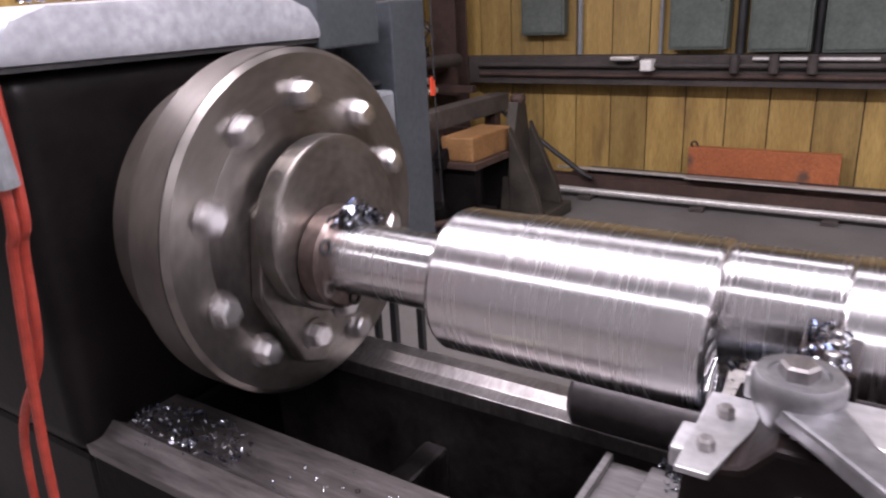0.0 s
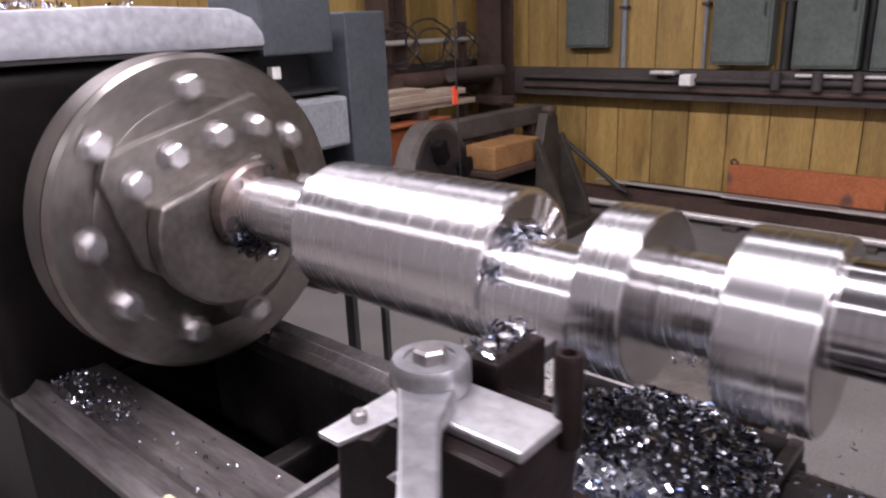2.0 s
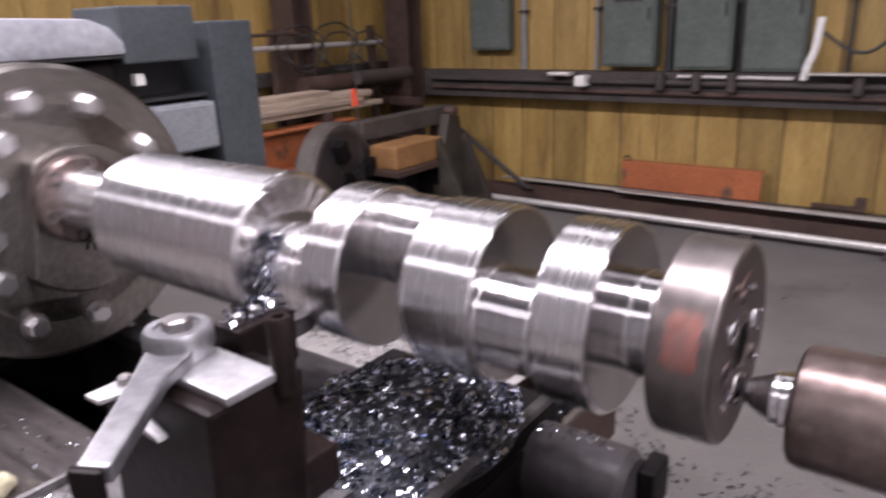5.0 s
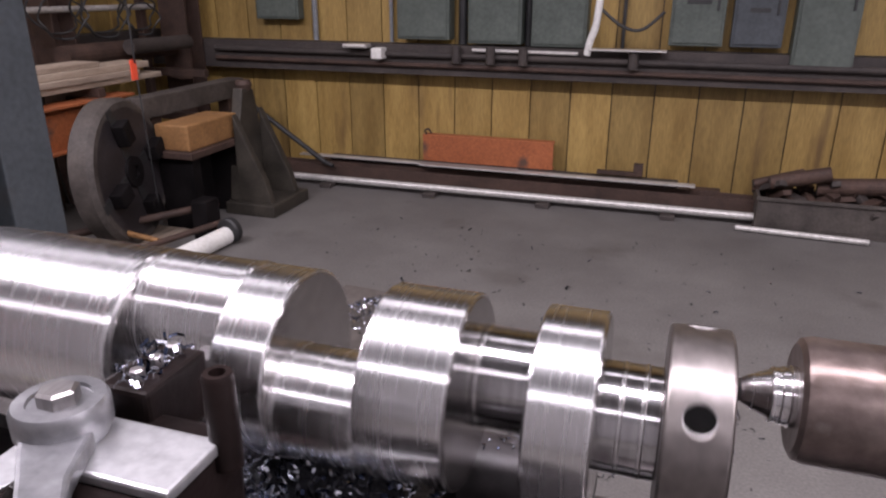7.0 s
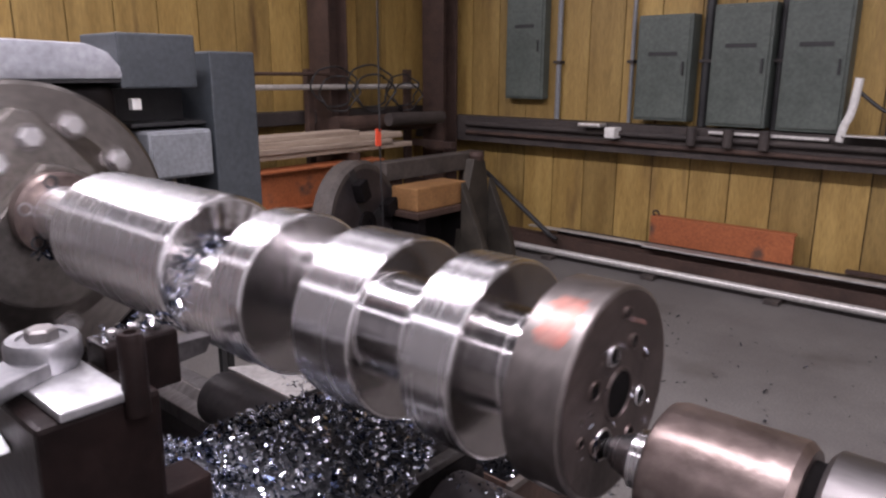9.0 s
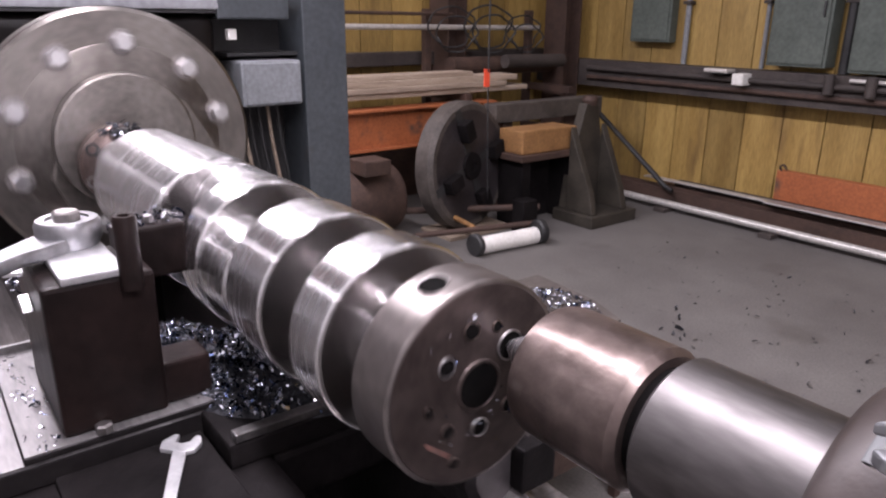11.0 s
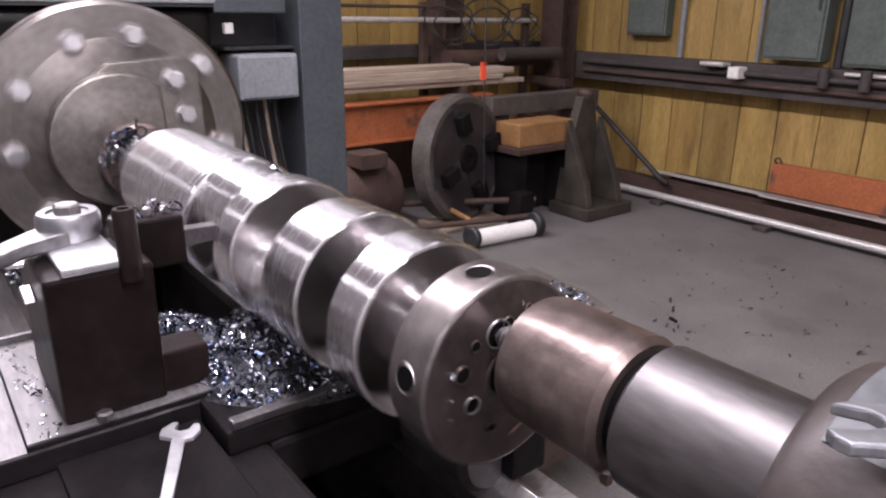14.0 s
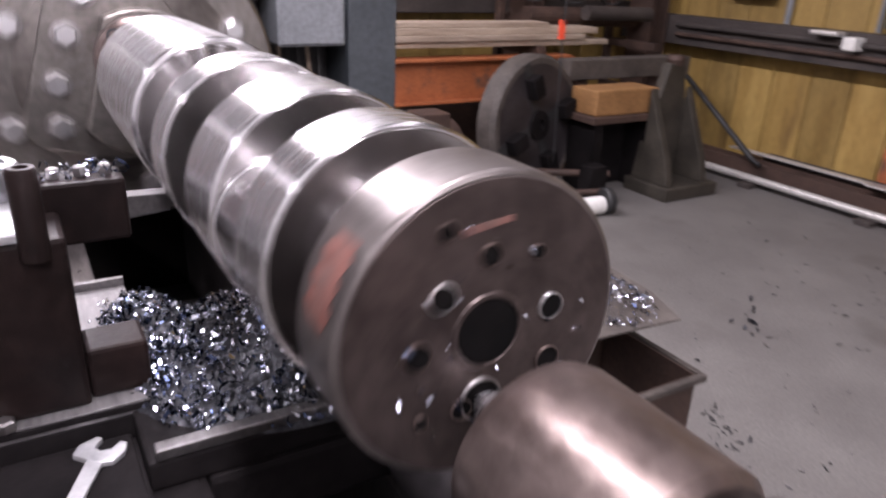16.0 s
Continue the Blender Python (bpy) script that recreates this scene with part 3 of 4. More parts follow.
spanner = thing("wrench", (1.15, 1.09, 1.2475), "large worn open-end wrench lying on the tailstock top", "wrench")
part("jaw", prism([(1.058, 1.05), (1.068, 1.067), (1.092, 1.086), (1.13, 1.1), (1.145, 1.085), (1.14, 1.06), (1.11, 1.036), (1.088, 1.012), (1.078, 1.013), (1.07, 1.019), (1.086, 1.036), (1.093, 1.05), (1.088, 1.058), (1.078, 1.06)], 1.248, 1.258, "xy", 0.0025), OILY_STEEL_PALE, spanner, "worn blue-grey jaw")
part("shaft", prism([(1.137, 1.093), (1.3, 1.185), (1.315, 1.165), (1.148, 1.072)], 1.249, 1.256, "xy", 0.002), OILY_STEEL_PALE, spanner)
part("base", slab((0.98, 0.72, 0.695), (1.95, 1.46, 0.8), 0.02), IRON_DARK, tail)

# ---------------------------------------------------------------- carriage
carriage = thing("carriage", (0, AX_Y, 0.68), "dark oily lathe carriage with cross slide", "lathe carriage")
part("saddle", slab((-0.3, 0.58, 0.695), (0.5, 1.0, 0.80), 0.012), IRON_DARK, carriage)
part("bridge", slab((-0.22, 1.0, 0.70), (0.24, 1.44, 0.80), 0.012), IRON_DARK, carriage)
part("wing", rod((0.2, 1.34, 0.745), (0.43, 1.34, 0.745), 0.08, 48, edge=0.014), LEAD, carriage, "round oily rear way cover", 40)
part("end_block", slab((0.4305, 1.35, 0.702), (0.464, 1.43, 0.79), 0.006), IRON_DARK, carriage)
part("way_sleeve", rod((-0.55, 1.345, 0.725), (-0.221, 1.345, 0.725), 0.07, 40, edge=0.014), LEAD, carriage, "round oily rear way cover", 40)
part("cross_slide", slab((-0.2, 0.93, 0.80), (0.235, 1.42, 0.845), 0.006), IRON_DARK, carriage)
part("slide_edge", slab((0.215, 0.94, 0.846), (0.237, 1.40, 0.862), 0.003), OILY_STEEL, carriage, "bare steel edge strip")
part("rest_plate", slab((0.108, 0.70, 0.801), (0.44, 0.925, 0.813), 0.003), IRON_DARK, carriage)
# slide and tray in two colours: dark body, thin pale sheet on top
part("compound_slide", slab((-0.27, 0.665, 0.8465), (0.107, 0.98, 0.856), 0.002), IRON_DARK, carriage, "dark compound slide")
part("slide_top", slab((-0.268, 0.667, 0.8562), (0.105, 0.978, 0.86), 0.001), SLIDE, carriage, "pale top face of the compound slide")
CORNER = [(-0.345 + 0.06 * (1 - math.cos(radians(q))), 0.53 + 0.06 * (1 - math.sin(radians(q)))) for q in range(0, 91, 15)]
part("tray", prism([(-0.345, 0.98)] + CORNER + [(0.105, 0.53), (0.105, 0.98)], 0.802, 0.84, "xy", 0.003), IRON_DARK, carriage, "dark edge of the chip tray")
part("tray_floor", prism([(-0.343, 0.979)] + CORNER + [(0.104, 0.532), (0.104, 0.979)], 0.8402, 0.846, "xy"), SLIDE, carriage, "pale tray floor strewn with chips")
INNER = [(-0.333 + 0.05 * (1 - math.cos(radians(q))), 0.542 + 0.05 * (1 - math.sin(radians(q)))) for q in range(90, -1, -15)]
part("tray_rim", prism([(-0.345, 0.98)] + CORNER + [(0.105, 0.53), (0.105, 0.542)] + INNER + [(-0.333, 0.98)], 0.8462, 0.862, "xy", 0.002), SLIDE, carriage, "raised rounded tray rim")
part("apron", slab((-0.28, 0.5, 0.35), (0.4, 0.579, 0.79), 0.02), SHADED_GREY_PAINT, carriage)
wheel = part("hand_wheel", lathe([(0.42, 0.02), (0.43, 0.11), (0.44, 0.12), (0.455, 0.11), (0.46, 0.02), (0.5, 0.02)], (0.2, 0, 0.6), "y", 32), CHROME, carriage, "", 35)

post = thing("tool_post", (0, 0.82, 0.86), "dark square tool post with clamp lever and tool holder", "tool post")
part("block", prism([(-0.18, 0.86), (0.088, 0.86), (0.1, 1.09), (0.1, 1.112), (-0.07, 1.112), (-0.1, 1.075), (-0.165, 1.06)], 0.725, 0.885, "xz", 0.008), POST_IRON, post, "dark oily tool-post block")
part("top_plate", slab((-0.06, 0.752, 1.112), (0.105, 0.843, 1.127), 0.004), SATIN, post, "bright ground top plate")
part("shoulder_plate", prism([(-0.168, 0.7), (-0.13, 0.7), (-0.1, 0.83), (-0.1, 0.885), (-0.168, 0.885)], 1.067, 1.075, "xy", 0.002), SATIN, post, "bright ground shoulder plate")
part("keeper", prism([(-0.057, 1.052), (0.0, 1.046), (-0.004, 1.054), (-0.04, 1.064)], 0.708, 0.7245, "xz", 0.002), SATIN, post, "bright keeper strip")
part("clamp_screw", lathe([(1.0745, 0.011), (1.087, 0.011), (1.09, 0.008)], (-0.145, 0.75, 0), "z", 6), STEEL_DULL, post)
part("clamp_screw", lathe([(1.0745, 0.011), (1.087, 0.011), (1.09, 0.008)], (-0.14, 0.83, 0), "z", 6), STEEL_DULL, post)
hub = part("lever_hub", lathe([(1.11, 0.036), (1.14, 0.05), (1.165, 0.05), (1.172, 0.046), (1.172, 0.033), (1.168, 0.032), (1.168, 0)], (-0.061, 0.799, 0), "z", 40), LEVER, post, "round lever hub", 35)
part("nut", lathe([(1.166, 0.022), (1.182, 0.022), (1.185, 0.018)], (-0.061, 0.799, 0), "z", 6), STEEL_DULL, post)
part("lever", prism([(-0.105, 0.79), (-0.06, 0.737), (-0.021, 0.7), (0.062, 0.612), (0.117, 0.553), (0.152, 0.572), (0.1, 0.632), (0.022, 0.722), (-0.012, 0.79)], 1.126, 1.149, "xy", 0.005), LEVER, post, "flat tapered steel lever")
part("lever_end", prism([(0.113, 0.549), (0.148, 0.567), (0.158, 0.559), (0.121, 0.54)], 1.114, 1.15, "xy", 0.003), POST_IRON, post, "dark squared lever end")
part("tool_holder", slab((-0.075, 0.86, 1.06), (-0.005, 0.972, 1.15), 0.006), POST_IRON, post, "dark tool holder")
part("tool_bit", prism([(0.965, 1.115), (1.04, 1.113), (1.04, 1.104), (1.03, 1.085), (0.965, 1.08)], -0.06, -0.03, "yz", 0.002), OILY_STEEL, post, "oily lathe tool")
part("holder_screw", lathe([(1.149, 0.009), (1.163, 0.009), (1.165, 0.006)], (-0.035, 0.885, 0), "z", 6), STEEL_DULL, post)
part("holder_screw", lathe([(1.149, 0.009), (1.163, 0.009), (1.165, 0.006)], (-0.035, 0.918, 0), "z", 6), STEEL_DULL, post)
part("holder_screw", lathe([(1.149, 0.009), (1.163, 0.009), (1.165, 0.006)], (-0.035, 0.95, 0), "z", 6), STEEL_DULL, post)
part("stop_pin", lathe([(1.09, 0.0175), (1.2, 0.0175), (1.205, 0.015), (1.205, 0.009), (1.195, 0.008), (1.195, 0)], (0.103, 0.85, 0), "z", 24), POST_IRON, post, "dark round stop pin with socket", 35)
part("jaw_clamp", slab((-0.13, 0.885, 1.075), (-0.075, 0.93, 1.11), 0.005), SATIN, post, "bright clamp ends")
part("jaw_clamp", slab((-0.2, 0.8, 1.0), (-0.165, 0.87, 1.03), 0.005), SATIN, post)
part("foot_block", slab((0.0, 0.886, 0.861), (0.075, 0.965, 0.935), 0.006), POST_IRON, post)
part("base_screw", lathe([(0.861, 0.014), (0.873, 0.014), (0.876, 0.01)], (0.1, 0.78, 0), "z", 6), STEEL_DULL, post)

wrench = thing("wrench", (0.17, 0.87, 0.8135), "bright open-end wrench lying on the carriage", "wrench")
WM = Matrix.Translation((0.15, 0.877, 0.8135)) @ Matrix.Rotation(radians(66), 4, "Z")
part("jaw", prism([(-0.008, -0.012), (-0.03, -0.008), (-0.034, 0.012), (-0.022, 0.034), (-0.013, 0.034), (-0.012, 0.014), (0.0, 0.008), (0.012, 0.014), (0.014, 0.032), (0.024, 0.032), (0.032, 0.014), (0.028, -0.008), (0.01, -0.016)], 0, 0.009, "xy", 0.002, m=WM @ Matrix.Rotation(radians(-15), 4, "Z")), WRENCH, wrench)
part("shaft", prism([(-0.01, -0.01), (0.012, -0.012), (0.009, -0.22), (-0.008, -0.22)], 0.001, 0.008, "xy", 0.002, m=WM), WRENCH, wrench)

# ---------------------------------------------------------------- control cabinet behind the lathe
cab = thing("control_cabinet", (-1.6, 2.0, 0), "blue-grey electrical cabinet behind the lathe", "cabinet")
part("pillar", slab((-1.78, 1.93, 0.62), (-1.445, 2.125, 1.605), 0.008), BLUE_GREY, cab, "tall blue-grey pillar")
part("upper_box", slab((-1.75, 1.6, 1.475), (-1.46, 1.885, 1.66), 0.008), BLUE_GREY, cab)
part("shelf", slab((-1.75, 1.64, 1.34), (-1.5, 1.929, 1.352)), BLACK, cab)
part("back_plate", slab((-1.77, 1.63, 0.62), (-1.66, 1.928, 1.474)), BLACK, cab)
for lx, ly in ((-1.545, 1.93), (-1.545, 2.1), (-1.77, 2.1), (-1.77, 1.64)):
    part("leg", slab((lx, ly, 0), (lx + 0.026, ly + 0.024, 0.6195)), BLACK, cab, "thin dark steel leg")
box = part("junction_box", slab((-1.655, 1.665, 1.152), (-1.44, 1.915, 1.325), 0.012), BOX_GREY, cab, "light grey junction box")
part("box_lid", slab((-1.44, 1.675, 1.162), (-1.434, 1.905, 1.315), 0.003), BOX_GREY, cab)
part("switch", slab((-1.52, 1.645, 1.40), (-1.49, 1.68, 1.44), 0.004), WHITE, cab)
for cy, mat in ((1.70, WOOD), (1.73, BLACK), (1.77, BLACK), (1.81, WOOD), (1.85, BLACK)):
    part("cable", tube([(-1.56, cy, 1.16), (-1.55, cy + 0.01, 1.0), (-1.56, cy + 0.04, 0.8), (-1.6, cy + 0.03, 0.7), (-1.67, cy + 0.02, 0.66)], 0.008), mat, cab)

pendant = thing("power_cable", (-1.05, 0.45, 5.0), "twisted orange-red cable hanging beside the headstock", "cable")
part("strand", tube([(-0.99, 0.44, 5.0), (-0.99, 0.44, 2.2), (-0.995, 0.45, 1.42), (-1.02, 0.45, 1.28), (-1.05, 0.45, 1.14), (-1.09, 0.45, 0.9), (-1.12, 0.45, 0.5)], 0.008), RED_CABLE, pendant)
part("strand", tube([(-1.02, 0.46, 5.0), (-1.0, 0.46, 2.2), (-1.0, 0.47, 1.42), (-1.03, 0.47, 1.28), (-1.07, 0.47, 1.1), (-1.2, 0.47, 0.9), (-1.24, 0.47, 0.5)], 0.0075), RED_CABLE, pendant)
part("connector", rod((-0.993, 0.45, 1.38), (-0.99, 0.44, 1.5), 0.019), BOX_GREY, pendant)

# ---------------------------------------------------------------- north wall
for k in range(30):
    x0 = -4.0 + 0.312 * k
    if x0 + 0.3 < 5.0:
        part("panel", slab((x0, WALL_Y - 0.022, 0.03), (x0 + 0.303, WALL_Y + 0.001, 0.98)), YELLOW, wall_n)
        part("panel", slab((x0, WALL_Y - 0.022, 1.06), (x0 + 0.303, WALL_Y + 0.001, 4.95)), YELLOW, wall_n)
for k in range(30):
    y0 = 5.58 - 0.312 * k
    if y0 > 0.7:
        part("panel", slab((WALL_X - 0.001, y0, 0.03), (WALL_X + 0.022, y0 + 0.303, 2.58)), YELLOW, wall_w)
girt = setting("wall_girt_north", prism([(5.72, 0.9), (5.72, 1.13), (5.876, 1.13), (5.876, 1.115), (5.735, 1.115), (5.735, 0.915), (5.876, 0.915), (5.876, 0.9)], -3.98, 4.98, "yz"), DARK_STEEL, "dark steel wall girt", "beam")
setting("wall_girt_west", slab((-3.975, 0.72, 1.1), (-3.84, 5.7, 1.21), 0.01), DARK_STEEL, "dark steel wall girt", "beam")
col = thing("column", (-3.55, 5.6, 0), "dark brown steel building column", "column")
part("flange", slab((-3.68, 5.5, 0), (-3.42, 5.515, 5.0)), RUST, col)
part("flange", slab((-3.68, 5.685, 0), (-3.42, 5.70, 5.0)), RUST, col)
part("column_web", slab((-3.557, 5.515, 0), (-3.543, 5.685, 5.0)), RUST, col)
col2 = copy_thing(col, Matrix.Translation((-3.78, 4.45, 0)))


def wall_panel(x0, x1, z0, z1, depth=0.17, mat=PANEL_GREEN):
    t = thing("electrical_panel", ((x0 + x1) / 2, WALL_Y, z0), "grey-green electrical panel mounted on the yellow wall", "electrical panel", "wall panels")
    part("box", slab((x0, WALL_Y - depth, z0), (x1, WALL_Y - 0.023, z1), 0.008), mat, t)
    d = part("door", slab((x0 + 0.02, WALL_Y - depth - 0.012, z0 + 0.02), (x1 - 0.02, WALL_Y - depth - 0.001, z1 - 0.02), 0.004), mat, t)
    part("handle", slab((x1 - 0.06, WALL_Y - depth - 0.026, (z0 + z1) / 2 - 0.05), (x1 - 0.045, WALL_Y - depth - 0.013, (z0 + z1) / 2 + 0.05), 0.003), BLACK, d)
    part("nameplate", slab((x0 + 0.1, WALL_Y - depth - 0.016, z1 - 0.3), (x1 - 0.1, WALL_Y - depth - 0.0125, z1 - 0.27)), BLACK, d)
    return t


wall_panel(-2.92, -2.52, 1.3, 2.2, 0.12)
wall_panel(-1.63, -1.2, 1.17, 1.95)
wall_panel(-1.05, -0.635, 1.15, 2.0)
wall_panel(-0.56, -0.15, 1.14, 2.0)
wall_panel(0.42, 0.78, 1.17, 1.75, 0.14)
wall_panel(0.83, 1.16, 1.17, 1.7, 0.14, BLUE_GREY)
wall_panel(1.22, 1.6, 1.04, 1.9, 0.2)
wall_panel(1.9, 2.4, 1.2, 2.0)

for cx, r, top, mat in ((-2.4, 0.022, 4.9, BOX_GREY), (-1.72, 0.016, 4.9, BOX_GREY), (-1.12, 0.035, 4.9, BLACK), (-0.6, 0.03, 4.9, BLACK), (0.1, 0.014, 2.6, BLACK)):
    c = thing("conduit", (cx, 5.85, 1.13), "vertical conduit pipe fixed to the yellow wall", "pipe", "wall conduits")
    part("pipe", rod((cx, 5.84, 1.135), (cx, 5.84, top), r, 14), mat, c)
    part("clip", slab((cx - r - 0.012, 5.80, 1.6), (cx + r + 0.012, 5.877, 1.625), 0.003), DARK_STEEL, c)
run = thing("conduit_run", (-1.0, 5.7, 0.93), "horizontal dark pipes fixed along the wall girt", "pipe")
part("pipe", rod((-3.3, 5.695, 1.06), (4.8, 5.695, 1.04), 0.022, 14), DARK_STEEL, run)
part("pipe", rod((-3.3, 5.70, 0.98), (4.8, 5.70, 0.96), 0.018, 14), RUST, run)
part("pipe", rod((-1.0, 5.69, 1.105), (-0.2, 5.69, 1.10), 0.014, 14), PIPE_PALE, run)
for kx in (-1.12, -0.85, -0.6, 0.2):
    part("elbow", rod((kx, 5.66, 1.0), (kx, 5.66, 1.14), 0.035, 16, edge=0.008), DARK_STEEL, run)


def small_box(x, z, w, h, name, label, mat):
    t = thing(name, (x, 5.7, z), label, "box")
    part("body", slab((x - w / 2, 5.6, z), (x + w / 2, 5.718, z + h), 0.008), mat, t)
    part("cover", slab((x - w / 2 + 0.008, 5.594, z + 0.008), (x + w / 2 - 0.008, 5.6, z + h - 0.008), 0.003), mat, t)
    return t


small_box(-1.76, 1.02, 0.09, 0.085, "outlet_box", "small off-white outlet box on the girt", WHITE)
small_box(-1.95, 1.1, 0.2, 0.03, "cable_clamp", "pale metal cable clamp on the girt", PIPE_PALE)
hang = thing("cord", (-0.1, 5.66, 1.1), "white cord bundle hanging between wall panels", "cord")
part("cord_drop", tube([(-0.06, 5.64, 1.5), (-0.08, 5.64, 1.3), (-0.11, 5.63, 1.2), (-0.13, 5.64, 1.1)], 0.026), WHITE, hang)
part("loop", tube([(-0.06, 5.66, 1.42), (0.1, 5.66, 1.3), (0.24, 5.66, 1.28), (0.38, 5.66, 1.4)], 0.012), BLACK, hang)
part("tray_lip", slab((-0.12, 5.6, 1.132), (0.42, 5.72, 1.142), 0.002), PIPE_PALE, hang)

# stock stored along the foot of the north wall
def bar(name, label, cat, y0, y1, z0, z1, x0, x1, mat, bevel=0.006, group="stored bars"):
    t = thing(name, ((x0 + x1) / 2, (y0 + y1) / 2, z0), label, cat, group)
    part("length", slab((x0, y0, z0), (x1, y1, z1), bevel), mat, t)
    return t


def pipe(name, label, a, b, r, mat, group="stored bars"):
    t = thing(name, a, label, "pipe", group)
    part("length", rod(a, b, r, 18), mat, t)
    # black disc on the solid end paints the pipe's dark inside
    part("bore_shade", rod(Vector(b), Vector(b) + (Vector(b) - Vector(a)).normalized() * 0.004, r * 0.7, 14), BLACK, t)
    return t


for sx in (-2.2, -1.3, -0.4, 0.5, 1.2):
    bar("sleeper", "short dark timber bearer under the stored pipes", "timber", 5.36, 5.82, 0, 0.035, sx, sx + 0.1, DARK_STEEL, 0.004, "bearers")
pipe("steel_pipe", "long pale galvanised pipe lying along the wall", (-2.66, 5.44, 0.063), (1.25, 5.44, 0.063), 0.028, PIPE_PALE)
pipe("steel_pipe", "short pale pipe lying along the wall", (1.0, 5.28, 0.025), (1.8, 5.22, 0.025), 0.02, PIPE_PALE)
ch = thing("channel_bar", (-0.8, 5.6, 0.036), "long dark rusty channel lying along the wall", "steel channel", "stored bars")
part("web_plate", slab((-2.9, 5.53, 0.09), (1.3, 5.65, 0.102)), RUST, ch)
part("side_flange", slab((-2.9, 5.52, 0.036), (1.3, 5.532, 0.16), 0.002), RUST, ch)
part("side_flange", slab((-2.9, 5.648, 0.036), (1.3, 5.66, 0.16), 0.002), RUST, ch)
for k in range(4):
    bar("flat_bar", "dark rusty flat bar stacked along the wall", "steel bar", 5.67 + 0.006 * k, 5.8 - 0.01 * k, 0.036 + 0.041 * k, 0.076 + 0.041 * k, -2.7 + 0.15 * k, 1.5 - 0.3 * k, DARK_STEEL if k % 2 else RUST, 0.003)
bar("flat_bar", "thin pale flat bar on top of the stock", "steel bar", 5.6, 5.66, 0.202, 0.214, -2.5, -0.6, PIPE_PALE, 0.002)
bar("flat_bar", "thin pale flat bar on top of the stock", "steel bar", 5.56, 5.63, 0.202, 0.214, -1.4, 0.72, PIPE_PALE, 0.002)
oc = thing("orange_channel", (-0.9, 5.78, 0.2), "short orange primed steel channel leaning on the wall", "steel channel")
part("web_plate", slab((-1.43, 5.755, 0.201), (-0.35, 5.77, 0.42), 0.003), ORANGE, oc)
part("top_flange", slab((-1.43, 5.77, 0.405), (-0.35, 5.83, 0.42), 0.003), ORANGE, oc)
part("bottom_flange", slab((-1.43, 5.77, 0.201), (-0.35, 5.83, 0.216), 0.003), ORANGE, oc)
part("hook", tube([(-1.4, 5.76, 0.42), (-1.41, 5.75, 0.45), (-1.38, 5.75, 0.465), (-1.36, 5.76, 0.43)], 0.008), RUST, oc)
cl = thing("scrap_clamp", (0.3, 5.75, 0.2), "dark scrap clamp lying on the stored bars", "clamp")
part("arm", slab((0.0, 5.7, 0.215), (0.34, 5.74, 0.245), 0.004), RUST, cl)
part("jaw", slab((0.27, 5.7, 0.245), (0.34, 5.75, 0.31), 0.004, m=None), RUST, cl)

bin_t = thing("scrap_bin", (1.5, 5.5, 0), "low grey steel bin heaped with dark scrap", "bin")
part("wall_front", slab((1.12, 5.34, 0.03), (2.0, 5.36, 0.23), 0.003), DUSTY, bin_t)
part("wall_back", slab((1.12, 5.66, 0.03), (2.0, 5.68, 0.23), 0.003), DUSTY, bin_t)
part("wall_side", slab((1.12, 5.361, 0.03), (1.14, 5.659, 0.23), 0.003), DUSTY, bin_t)
part("wall_side", slab((1.98, 5.361, 0.03), (2.0, 5.659, 0.23), 0.003), DUSTY, bin_t)
part("rim", slab((1.11, 5.325, 0.215), (2.01, 5.339, 0.24), 0.003), DUSTY, bin_t)
part("bottom", slab((1.12, 5.34, 0.0), (2.0, 5.68, 0.029)), DUSTY, bin_t)
rs = random.Random(5)
for k in range(12):
    m = Matrix.Translation((1.2 + 0.065 * k, 5.44 + 0.14 * rs.random(), 0.19 + 0.1 * rs.random())) @ Euler((rs.uniform(-0.4, 0.4), rs.uniform(-0.5, 0.5), rs.uniform(0, 3))).to_matrix().to_4x4()
    t = thing("scrap_piece", m.translation, "dark rusty scrap iron piece in the bin", "scrap", "scrap pieces")
    part("piece", slab((-0.14, -0.03, -0.02), (0.14, 0.03, 0.02), 0.008, m=m), RUST if k % 3 else DARK_STEEL, t)
    part("lug", slab((0.06, -0.045, -0.012), (0.12, 0.045, 0.05), 0.006, m=m), RUST, t)
for a, b, r in (((1.2, 5.5, 0.3), (1.56, 5.46, 0.4), 0.05), ((1.5, 5.55, 0.28), (1.95, 5.5, 0.33), 0.06), ((1.1, 5.56, 0.27), (1.42, 5.62, 0.36), 0.03)):
    t = thing("pipe_stub", a, "short rusty pipe stub heaped in the scrap bin", "pipe", "pipe stubs")
    part("length", rod(a, b, r, 18, edge=0.006), RUST, t)
    # stub is solid too: its inner shade is a black disc
    part("end_shade", rod(Vector(a) - (Vector(b) - Vector(a)).normalized() * 0.003, Vector(a), r * 0.78, 16), BLACK, t)

# ---------------------------------------------------------------- west end: rack and stored tooling
rack = thing("storage_rack", (-3.5, 4.0, 0), "dark steel storage rack against the end wall", "rack")
for ry in (2.75, 4.15, 5.3):
    part("post", slab((-3.75, ry, 0), (-3.69, ry + 0.06, 1.55), 0.004), RUST, rack)
    part("arm", slab((-3.69, ry, 0.86), (-3.15, ry + 0.06, 0.92), 0.004), RUST, rack)
    part("arm", slab((-3.69, ry, 0.5), (-3.15, ry + 0.06, 0.56), 0.004), RUST, rack)
part("rail", rod((-3.66, 2.6, 1.42), (-3.66, 5.4, 1.40), 0.022, 14), PIPE_PALE, rack, "pale horizontal rail")
